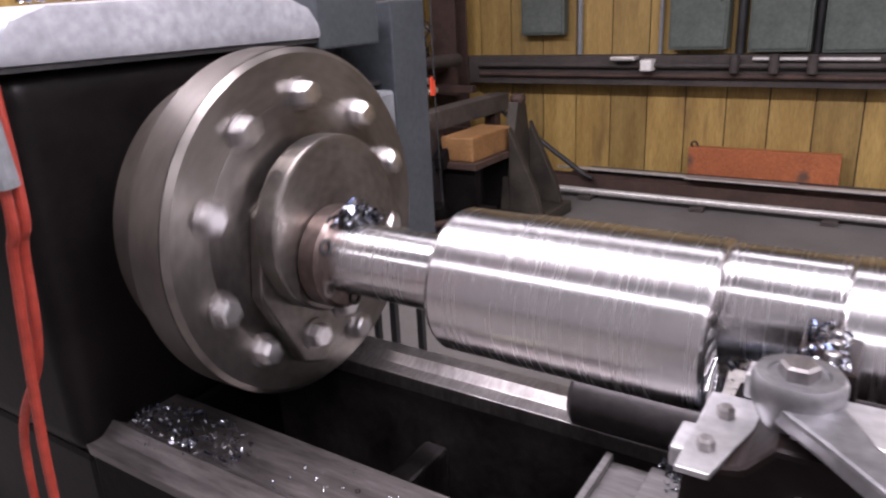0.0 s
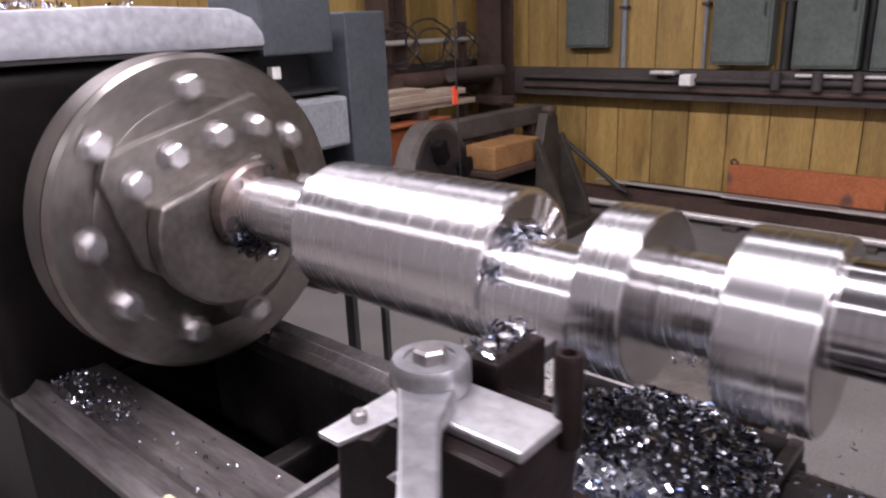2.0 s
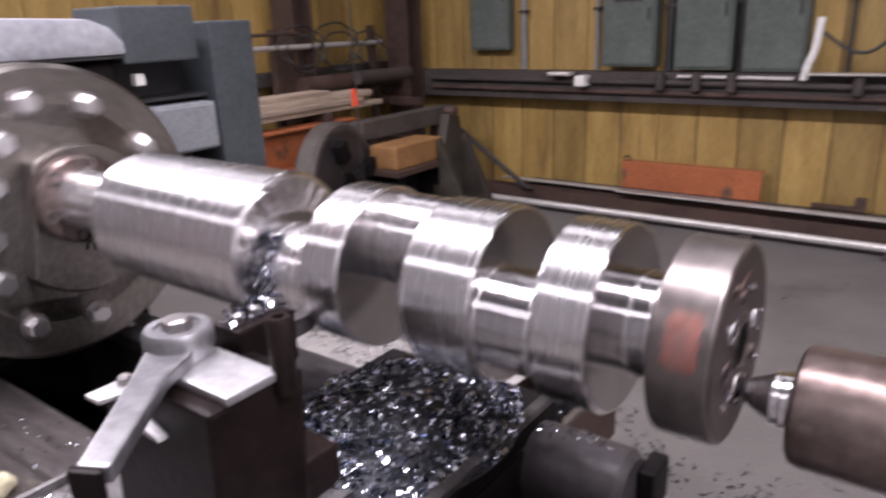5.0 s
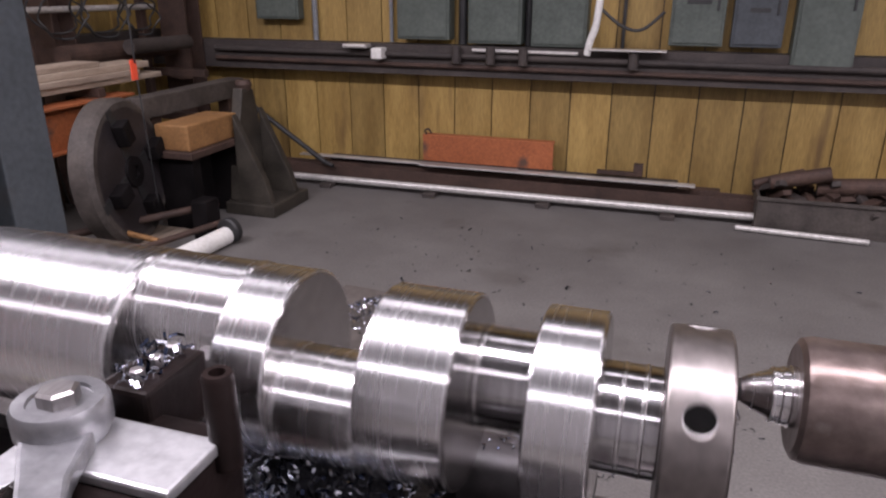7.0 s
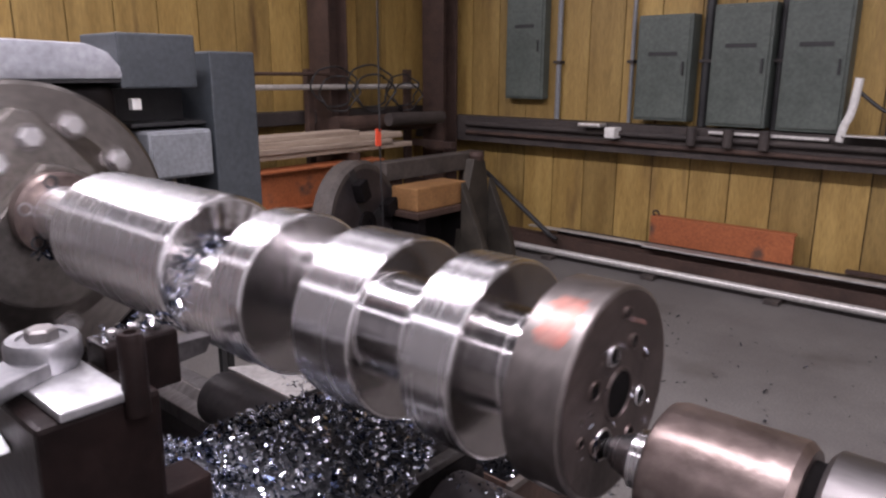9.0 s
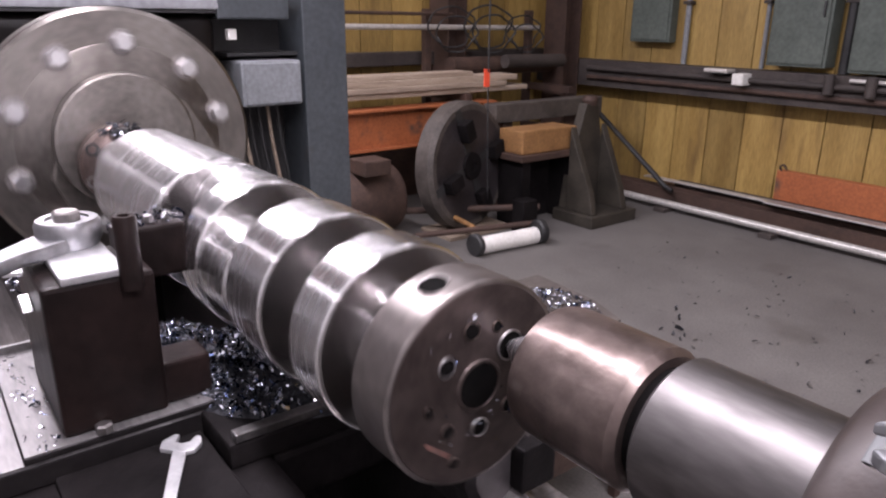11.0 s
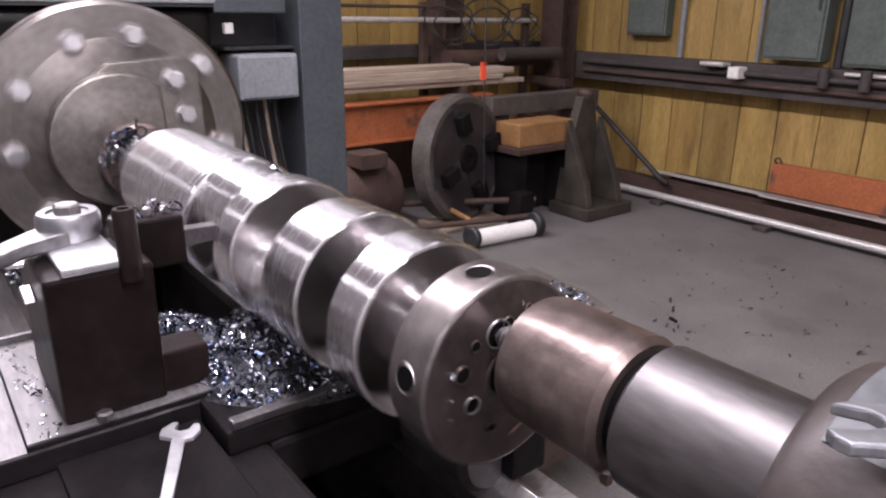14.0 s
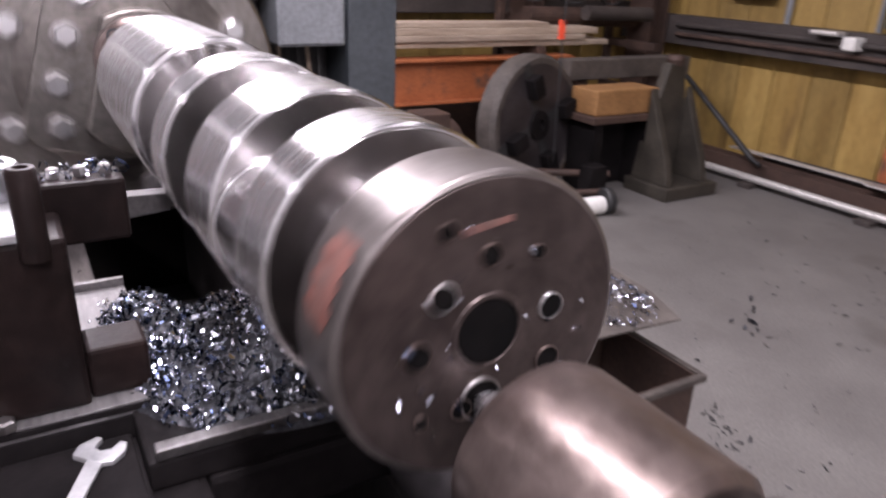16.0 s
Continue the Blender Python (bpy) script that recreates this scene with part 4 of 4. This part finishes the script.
part("rail", rod((-3.66, 2.6, 1.52), (-3.66, 4.4, 1.51), 0.014, 14), RUST, rack)


# added plates that fill the dark area below the orange beam
for k, (py0, py1, ph) in enumerate(((2.3, 3.35, 0.56), (3.4, 4.3, 0.48), (4.34, 5.25, 0.58))):
    lean = thing("leaning_plate", (-3.8, (py0 + py1) / 2, 0), "added dark rusty plate filling the dark area at the wall foot", "steel plate", "leaning plates")
    part("sheet", prism([(-3.8, 0.0), (-3.786, 0.0), (-3.886, ph), (-3.9, ph)], py0, py1, "xz", 0.002), RUST if k % 2 else DARK_STEEL, lean)


def board(y0, y1, x0, x1, z0, z1, mat=WOOD):
    t = thing("timber_board", ((x0 + x1) / 2, (y0 + y1) / 2, z0), "weathered grey-brown timber board on the rack", "board", "rack boards")
    part("plank", slab((x0, y0, z0), (x1, y1, z1), 0.006), mat, t)


board(2.5, 4.85, -3.45, -3.2, 0.921, 0.96)
board(2.55, 4.6, -3.44, -3.18, 0.961, 1.0)
board(2.5, 4.75, -3.46, -3.22, 1.001, 1.045)
board(2.5, 4.3, -3.45, -3.25, 1.046, 1.08)
board(2.6, 4.5, -3.66, -3.47, 0.921, 1.0)
pipe("dark_pipe", "thick dark pipe lying on the rack", (-3.56, 4.3, 1.10), (-3.56, 5.45, 1.09), 0.075, RUST, "rack pipes")
pipe("dark_pipe", "thick dark pipe lying on the rack", (-3.35, 4.72, 1.14), (-3.35, 5.4, 1.13), 0.055, DARK_STEEL, "rack pipes")
ob = thing("orange_beam", (-3.25, 3.5, 0.6), "orange primed steel beam lying on the rack", "steel beam")
part("web_plate", slab((-3.2, 2.55, 0.575), (-3.185, 4.45, 0.84)), ORANGE, ob)
part("top_flange", slab((-3.3, 2.55, 0.84), (-3.12, 4.45, 0.857), 0.002), ORANGE, ob)
part("bottom_flange", slab((-3.3, 2.55, 0.561), (-3.12, 4.45, 0.575), 0.002), ORANGE, ob)

for cy, cz, R, r in ((4.35, 1.36, 0.2, 0.03), (4.75, 1.36, 0.22, 0.035), (5.15, 1.32, 0.17, 0.03)):
    t = thing("cable_coil", (-3.6, cy, cz), "thin black cable looped loosely over the rack rail", "cable", "cable coils")
    for q in range(2):
        part("loop", tube([(-3.6 + 0.03 * q + 0.02 * math.sin(2.3 * k + q), cy + 0.03 * math.sin(q * 2.1) + R * (1 - 0.1 * q) * (1.15 + 0.12 * math.sin(1.3 * k + q)) * math.cos(6.2832 * k / 14), cz + 0.05 * math.cos(q * 1.7) + R * (0.8 - 0.1 * q) * math.sin(6.2832 * k / 14)) for k in range(15)], r * 0.24, 8), BLACK, t)

# a big spare chuck standing on edge
chuck = thing("spare_chuck", (-2.65, 3.78, 0), "big dusty spare chuck plate standing on edge", "chuck")
CM = Matrix.Translation((-2.7, 3.79, 0.475)) @ Matrix.Rotation(radians(-4), 4, "Y") @ Matrix.Rotation(radians(14), 4, "Z")
part("disc", lathe([(-0.1, 0.2), (-0.1, 0.44), (-0.085, 0.455), (0.02, 0.455), (0.05, 0.43), (0.05, 0)], segs=72, m=CM), CHUCK_IRON, chuck, "", 25)
# lighter brown band paints the light that catches the chamfer
part("rim_band", lathe([(-0.101, 0.44), (-0.086, 0.4565), (0.021, 0.4565), (0.0508, 0.4315), (0.0512, 0.395)], segs=72, m=CM, caps=False), DUSTY, chuck, "chamfered rim, light on its edge put in as lighter brown", 25)
for q in range(4):
    jm = CM @ Matrix.Rotation(radians(90 * q + 20), 4, "X")
    # jaw slot not cut: a black strip paints its shade
    part("slot_shade", slab((0.048, -0.032, 0.1), (0.056, 0.032, 0.425), m=jm), BLACK, chuck)
    part("jaw", slab((0.05, -0.05, 0.2), (0.13, 0.05, 0.34), 0.01, m=jm), IRON_DARK, chuck)
part("hub", lathe([(0.05, 0.1), (0.07, 0.095), (0.07, 0.04), (0.052, 0.04)], segs=32, m=CM), IRON_DARK, chuck)
part("wedge", slab((-2.85, 3.5, 0), (-2.5, 4.08, 0.028), 0.004), WOOD, chuck)

# motor case, block on a stand, angle plate
motor = thing("old_motor", (-2.9, 3.05, 0), "rusty red-brown old motor on the floor", "motor")
part("case", lathe([(2.75, 0.1), (2.76, 0.23), (2.8, 0.25), (3.25, 0.25), (3.3, 0.22), (3.31, 0.08)], (-2.95, 0, 0.28), "y", 32), RUST, motor, "", 35)
part("foot", slab((-3.2, 2.8, 0), (-2.7, 3.25, 0.06), 0.01), RUST, motor)
part("terminal_box", slab((-2.85, 2.92, 0.5), (-2.65, 3.12, 0.6), 0.01), RUST, motor)
stand = thing("steel_stand", (-2.6, 4.4, 0), "grey-brown steel stand holding a block", "stand")
part("top", slab((-2.75, 4.08, 0.5), (-2.42, 4.72, 0.545), 0.006), RUST, stand)
part("cheek", slab((-2.72, 4.12, 0), (-2.45, 4.2, 0.5), 0.006), IRON_DARK, stand)
part("cheek", slab((-2.72, 4.6, 0), (-2.45, 4.68, 0.5), 0.006), IRON_DARK, stand)
part("back", slab((-2.72, 4.2, 0.0), (-2.66, 4.6, 0.5)), IRON_DARK, stand)
blk = thing("orange_block", (-2.5, 4.4, 0.546), "orange-brown wooden block on the stand", "block")
part("body", slab((-2.72, 4.12, 0.546), (-2.46, 4.68, 0.715), 0.012), ORANGE_WOOD, blk)
gb = thing("grey_beam", (-2.9, 4.8, 0.7), "grey steel beam resting behind the stand", "steel beam")
part("length", slab((-3.0, 4.2, 0.72), (-2.85, 5.4, 0.86), 0.008), DUSTY, gb)
part("leg", slab((-2.98, 4.3, 0), (-2.88, 4.4, 0.719), 0.006), RUST, gb)
part("leg", slab((-2.98, 5.2, 0), (-2.88, 5.3, 0.719), 0.006), RUST, gb)
ap = thing("angle_plate", (-2.3, 4.8, 0), "heavy dark ribbed angle plate casting on the floor", "angle plate")
part("foot", slab((-2.52, 4.52, 0), (-2.12, 5.03, 0.09), 0.01), OLIVE_IRON, ap)
part("upright", prism([(4.56, 0.09), (5.0, 0.09), (4.92, 0.55), (4.86, 0.86), (4.72, 0.88), (4.64, 0.6)], -2.5, -2.42, "yz", 0.01), OLIVE_IRON, ap)
part("rib", prism([(-2.42, 0.09), (-2.16, 0.09), (-2.2, 0.25), (-2.42, 0.72)], 4.56, 4.62, "xz", 0.008), OLIVE_IRON, ap)
part("rib", prism([(-2.42, 0.09), (-2.16, 0.09), (-2.2, 0.25), (-2.42, 0.72)], 4.9, 4.96, "xz", 0.008), OLIVE_IRON, ap)
part("knob", lathe([(0.86, 0.05), (0.9, 0.06), (0.93, 0.05)], (-2.46, 4.8, 0), "z", 20), RUST, ap)
brace = thing("pry_bar", (-2.6, 5.5, 0), "dark iron bar leaning behind the angle plate", "bar")
part("shaft", rod((-3.1, 5.6, 0.72), (-2.2, 5.48, 0.19), 0.022), BLACK, brace)
part("tip", rod((-2.2, 5.48, 0.19), (-2.12, 5.47, 0.165), 0.016), BLACK, brace)

cart = thing("floor_jack", (-2.4, 3.8, 0), "low brown trolley jack on the floor", "jack")
part("beam", rod((-2.9, 3.35, 0.16), (-2.35, 4.2, 0.18), 0.024), RUST, cart)
part("beam", rod((-2.5, 3.2, 0.1), (-2.2, 4.05, 0.12), 0.02), RUST, cart)
part("cross_bar", rod((-2.72, 3.6, 0.16), (-2.36, 3.6, 0.12), 0.018), ORANGE_WOOD, cart)
part("bracket", slab((-2.4, 3.98, 0.0), (-2.28, 4.12, 0.26), 0.01), IRON_DARK, cart)
part("roller", rod((-2.17, 3.48, 0.062), (-2.13, 3.96, 0.062), 0.058, 24, edge=0.006), WHITE, cart, "off-white roller")
part("wheel", rod((-2.165, 3.43, 0.075), (-2.17, 3.478, 0.075), 0.075, 24, edge=0.01), BLACK, cart)
part("wheel", rod((-2.13, 3.962, 0.085), (-2.125, 4.02, 0.085), 0.085, 24, edge=0.01), BLACK, cart)

tag = thing("hanging_tag", (-2.6, 3.9, 5.0), "orange-red tag on a thin hanging chain", "tag")
part("chain", rod((-2.6, 3.895, 5.0), (-2.6, 3.895, 1.13), 0.006, 8), BLACK, tag)
part("strip", slab((-2.615, 3.865, 1.03), (-2.605, 3.915, 1.15), 0.003), TAG_RED, tag)
part("cord", rod((-2.6, 3.895, 1.03), (-2.58, 3.9, 0.2), 0.005, 8), BLACK, tag)

drum = thing("chip_bin", (-0.2, 2.06, 0), "open rusty steel bin with a chip-covered plate behind the lathe", "bin")
part("bottom", slab((-0.5, 1.84, 0.22), (0.01, 2.28, 0.232)), RUST, drum)
part("side", slab((-0.5, 1.84, 0.2325), (-0.494, 2.28, 0.47)), RUST, drum)
part("side", slab((0.004, 1.84, 0.2325), (0.01, 2.28, 0.47)), RUST, drum)
part("end", slab((-0.493, 1.84, 0.2325), (0.003, 1.846, 0.47)), RUST, drum)
part("end", slab((-0.493, 2.274, 0.2325), (0.003, 2.28, 0.47)), RUST, drum)
for qx, qy in ((-0.49, 1.85), (-0.03, 1.85), (-0.49, 2.24), (-0.03, 2.24)):
    part("leg", slab((qx, qy, 0), (qx + 0.028, qy + 0.028, 0.2195)), RUST, drum)
part("rim", slab((0.0105, 1.83, 0.455), (0.03, 2.3, 0.475), 0.003), DUSTY, drum)
part("rim", slab((-0.5, 2.281, 0.455), (0.01, 2.3, 0.475), 0.003), DUSTY, drum)
for qx in (-0.46, -0.36):
    part("prop", slab((qx, 2.262, 0.233), (qx + 0.03, 2.273, 0.613)), RUST, drum)
    part("prop", slab((qx, 1.847, 0.233), (qx + 0.03, 1.858, 0.613)), RUST, drum)
part("plate", prism([(-0.48, 1.84), (-0.07, 1.84), (-0.045, 2.245), (-0.2, 2.3), (-0.48, 2.32)], 0.613, 0.619, "xy", 0.001), DUSTY, drum, "flat dusty sheet strewn with chips")
# solid fill under the bin's chips, gap shade in its dark colour
part("fill", slab((-0.49, 1.85, 0.233), (0.0, 2.27, 0.3)), CHIP_AND_GAP, drum)
shield = thing("splash_sheet", (-0.4, 1.65, 0), "pale dusty steel sheet on legs behind the lathe bed", "tray")
part("sheet", prism([(-0.86, 1.56), (-0.05, 1.56), (-0.05, 1.78), (-0.66, 1.775), (-0.8, 1.65)], 0.64, 0.645, "xy", 0.001), PALE_SHEET, shield)
for qx, qy in ((-0.66, 1.58), (-0.1, 1.58), (-0.12, 1.75), (-0.6, 1.71)):
    part("leg", slab((qx, qy, 0), (qx + 0.02, qy + 0.02, 0.64)), RUST, shield)

# ---------------------------------------------------------------- chips


def chips(name, label, places, size, mat=CHIP, seed=1, lift=0.0, curl=1.0):
    """Many small curled turnings, each a bent strip, at the given places, as one heap."""
    rg = np.random.RandomState(seed)
    vs, fs = [], []
    for (px, py, pz) in places:
        n = rg.randint(3, 6)
        s = size * rg.uniform(0.5, 1.5)
        rad, wid, bend = s * rg.uniform(0.35, 0.7), s * rg.uniform(0.18, 0.42), rg.uniform(0.5, 1.25) * curl
        e = Euler(rg.uniform(0, 6.28, 3)).to_matrix()
        base = len(vs)
        for k in range(n + 1):
            a = bend * (k - n / 2)
            for w in (-0.5, 0.5):
                q = e @ Vector((rad * math.cos(a) - rad * 0.6, rad * math.sin(a), w * wid + 0.12 * s * k))
                vs.append((px + q.x, py + q.y, max(pz + q.z, lift)))
        for k in range(n):
            b = base + 2 * k
            fs.append((b, b + 1, b + 3, b + 2))
    me = bpy.data.meshes.new(name)
    me.from_pydata(vs, [], fs)
    me.materials.append(mat)
    ob = new(name, me)
    return tagged(ob, label, "chips", kind="stuff")


def heap(n, cx, cy, rx, ry, base, top, seed, flat=1.0):
    rg = np.random.RandomState(seed)
    out = []
    while len(out) < n:
        u, v = rg.uniform(-1, 1, 2)
        d = u * u + v * v
        if d < 1:
            h = top * (1 - d ** flat) * (0.75 + 0.4 * noise.noise((u * 2 + seed, v * 2, 0)))
            out.append((cx + u * rx, cy + v * ry, base + max(0, h) * rg.uniform(0.55, 1.0) + 0.003))
    return out


# solid underlay whose dark colour stands for shade between the loose chips
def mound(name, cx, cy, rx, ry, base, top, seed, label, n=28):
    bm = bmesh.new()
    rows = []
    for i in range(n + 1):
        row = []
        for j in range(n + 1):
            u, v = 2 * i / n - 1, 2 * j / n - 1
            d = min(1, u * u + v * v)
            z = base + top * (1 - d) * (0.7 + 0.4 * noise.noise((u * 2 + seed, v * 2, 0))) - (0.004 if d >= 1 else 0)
            k = 1 if u * u + v * v <= 1 else 1 / math.sqrt(u * u + v * v)
            row.append(bm.verts.new((cx + u * k * rx, cy + v * k * ry, z)))
        rows.append(row)
    for a, b in zip(rows, rows[1:]):
        for k in range(n):
            bm.faces.new((a[k], b[k], b[k + 1], a[k + 1]))
    ob = part(name, bm, CHIP_AND_GAP, None, "", 60)
    return tagged(ob, label, "chips", kind="stuff")


mound("chip_underlay", 0.03, 1.17, 0.22, 0.25, 0.846, 0.085, 3, "solid dark underlay, gap shade in its colour, under the cross slide chips")
chips("chip_heap", "heap of curled blue-grey steel chips on the cross slide", heap(3400, 0.03, 1.175, 0.225, 0.255, 0.85, 0.105, 3, 0.9), 0.0115, seed=11, lift=0.848)
chips("chip_heap", "curled steel chips banked against the tool post", heap(700, -0.08, 0.985, 0.17, 0.07, 0.86, 0.055, 33, 0.9) + heap(420, 0.03, 1.0, 0.075, 0.06, 0.86, 0.06, 34, 0.9), 0.0115, seed=35, lift=0.86)
mound("chip_underlay", -0.06, 0.99, 0.19, 0.075, 0.858, 0.042, 5, "solid dark underlay, gap shade in its colour, under chips by the tool post")
rc = np.random.RandomState(31)
caught = chips("caught_chip", "", [(x, PIN_A[0] - r * math.sin(q), PIN_A[1] + r * math.cos(q)) for x, r, q in zip(rc.uniform(-0.197, -0.16, 80), rc.uniform(0.094, 0.108, 80), np.radians(rc.uniform(22, 128, 80)))], 0.015, seed=31, lift=-1, curl=1.3)
caught.parent = crank
del caught["category"]
# small chips stuck round the bolt holes of the flange
rf = np.random.RandomState(61)
stuck = chips("stuck_chip", "", [(FL1 + 0.0015, -r * math.sin(q), THROW + r * math.cos(q)) for r, q in zip(rf.uniform(0.037, 0.1, 34), rf.uniform(0, 6.28, 34))], 0.0078, seed=62, lift=-1, curl=1.2)
stuck.parent = crank
del stuck["category"]
# turnings tangled round the stub shaft, in front of the clamp ring
for mat_t, seed_t in ((CHIP, 41), (CHIP_AND_GAP, 42)):
    rt = np.random.RandomState(seed_t)
    tangle = chips("tangled_chip", "", [(x, -r * math.sin(q), THROW + r * math.cos(q)) for x, r, q in zip(rt.uniform(-0.985, -0.95, 45), rt.uniform(0.082, 0.115, 45), np.radians(rt.uniform(-185, -105, 45)))], 0.022, mat_t, seed_t, -1, 1.3)
    tangle.parent = crank
    del tangle["category"]
chips("chip_scatter", "loose steel chips strewn round the tool post", [(x, y, 0.864) for x, y in zip(np.random.RandomState(2).uniform(-0.24, 0.11, 130), np.random.RandomState(3).choice([0.69, 0.71, 0.92, 0.94, 0.96], 130) + np.random.RandomState(4).uniform(-0.015, 0.015, 130))], 0.008, seed=12, lift=0.862)
rt2 = np.random.RandomState(71)
chips("chip_scatter", "bright chips lying in the corner of the tray", [(x, y, 0.85) for x, y in zip(rt2.uniform(-0.325, -0.2, 110), rt2.uniform(0.56, 0.7, 110))], 0.0095, seed=72, lift=0.847)
chips("chip_string", "curled chips caught along the tool holder", [(-0.042 + 0.022 * math.sin(k), 0.866 + 0.0025 * k, 1.157 + 0.006 * math.sin(k * 1.7)) for k in range(44)], 0.013, seed=13, curl=1.4)
chips("chip_scatter", "loose chips on top of the rear way cover", heap(40, 0.3, 1.34, 0.1, 0.022, 0.823, 0.006, 5), 0.009, seed=14, lift=0.822)
chips("chip_drift", "drift of bright chips on the front bed way", heap(330, -1.3, 0.84, 0.2, 0.085, 0.672, 0.035, 6), 0.0105, seed=15, lift=0.67)
chips("chip_scatter", "few loose chips on the front bed way", heap(60, -0.7, 0.85, 0.4, 0.09, 0.67, 0.004, 7), 0.008, seed=16, lift=0.668)
chips("chip_drift", "bright chips lying on the headstock cover", heap(110, -1.62, 0.98, 0.12, 0.12, 1.632, 0.02, 8), 0.011, seed=17, lift=1.63)
chips("chip_drift", "bright chips on the headstock cover edge", [(-1.47 - 0.012 * k, 1.2 + 0.008 * math.sin(3 * k), 1.636) for k in range(22)], 0.012, seed=18, lift=1.632)
chips("chip_pile", "pile of steel chips on the plate over the bin", heap(620, -0.23, 2.13, 0.17, 0.14, 0.62, 0.055, 9), 0.0105, seed=19, lift=0.62)
chips("chip_scatter", "loose chips on the splash sheet", heap(190, -0.46, 1.66, 0.32, 0.08, 0.646, 0.012, 29), 0.009, seed=39, lift=0.6455)
chips("chip_pile", "chips filling the bin behind the lathe", heap(600, -0.2, 2.06, 0.2, 0.2, 0.3, 0.08, 10), 0.012, seed=20, lift=0.3)
rg = np.random.RandomState(21)
chips("floor_chips", "loose dark chips strewn over the concrete floor", [(x, y, 0.004) for x, y in zip(rg.uniform(-1.6, 1.6, 260), rg.uniform(2.35, 4.8, 260))], 0.016, CHIP_AND_GAP, 22, 0.002, 0.6)
chips("floor_chips", "long dark curls on the concrete floor", [(x, y, 0.005) for x, y in ((-0.752, 3.684), (-0.66, 3.52), (-0.6, 3.5), (-0.54, 3.49), (-0.5, 3.4), (-0.84, 3.77), (-0.2, 3.3), (0.1, 2.9), (-0.3, 2.85), (0.35, 2.2), (0.42, 2.1), (-0.9, 3.2), (-1.0, 3.28))], 0.045, CHIP_AND_GAP, 23, 0.002, 0.4)
rk = np.random.RandomState(51)
chips("floor_chips", "dark broken curls lying on the concrete floor", [(x, y, 0.005) for x, y in zip(rk.uniform(-1.0, 0.8, 34), rk.uniform(2.5, 4.2, 34))], 0.03, CHIP_AND_GAP, 52, 0.002, 0.5)
rj = np.random.RandomState(81)
chips("floor_chips", "dark chips gathered on the floor behind the bed", [(0.42 + 0.1 * u, 2.49 + 0.07 * v, 0.005) for u, v in rj.normal(0, 1, (60, 2))], 0.018, CHIP_AND_GAP, 82, 0.002, 0.8)
chips("floor_chips", "trail of dark chips on the floor behind the bed", [(-0.3 + 0.0075 * k + 0.03 * u, 2.84 - 0.0062 * k + 0.03 * v, 0.005) for k, (u, v) in enumerate(rj.normal(0, 1, (70, 2)))], 0.017, CHIP_AND_GAP, 83, 0.002, 0.8)
chips("floor_chips", "long thin curls on the concrete floor", [(x, y, 0.005) for x, y in ((0.66, 2.68), (0.72, 2.66), (1.15, 3.9), (0.76, 2.4), (0.9, 2.46), (1.05, 2.7), (-1.06, 4.13), (-0.95, 4.0), (-0.72, 3.46), (-0.66, 3.47), (-0.6, 3.46), (-0.56, 4.0), (-0.52, 3.99), (-0.35, 3.72), (-0.15, 4.16))], 0.032, CHIP_AND_GAP, 84, 0.002, 0.4)
chips("bed_chips", "chips fallen into the lathe bed", heap(420, -0.62, 1.12, 0.4, 0.13, 0.3, 0.08, 12), 0.013, seed=24, lift=0.302)


# ---------------------------------------------------------------- everything that turns


def motions():
    turning = []
    for k in range(161):
        t = k * 0.1
        turning.append((t, 360 * (t - UP_AT) / TURN_S))
    walk(crank, [(t, pose(0, AX_Y, AX_Z, a)) for t, a in turning])
    walk(faceplate, [(t, pose(FACE_X + 0.8, 0, AX_Z, a)) for t, a in turning])


motions()
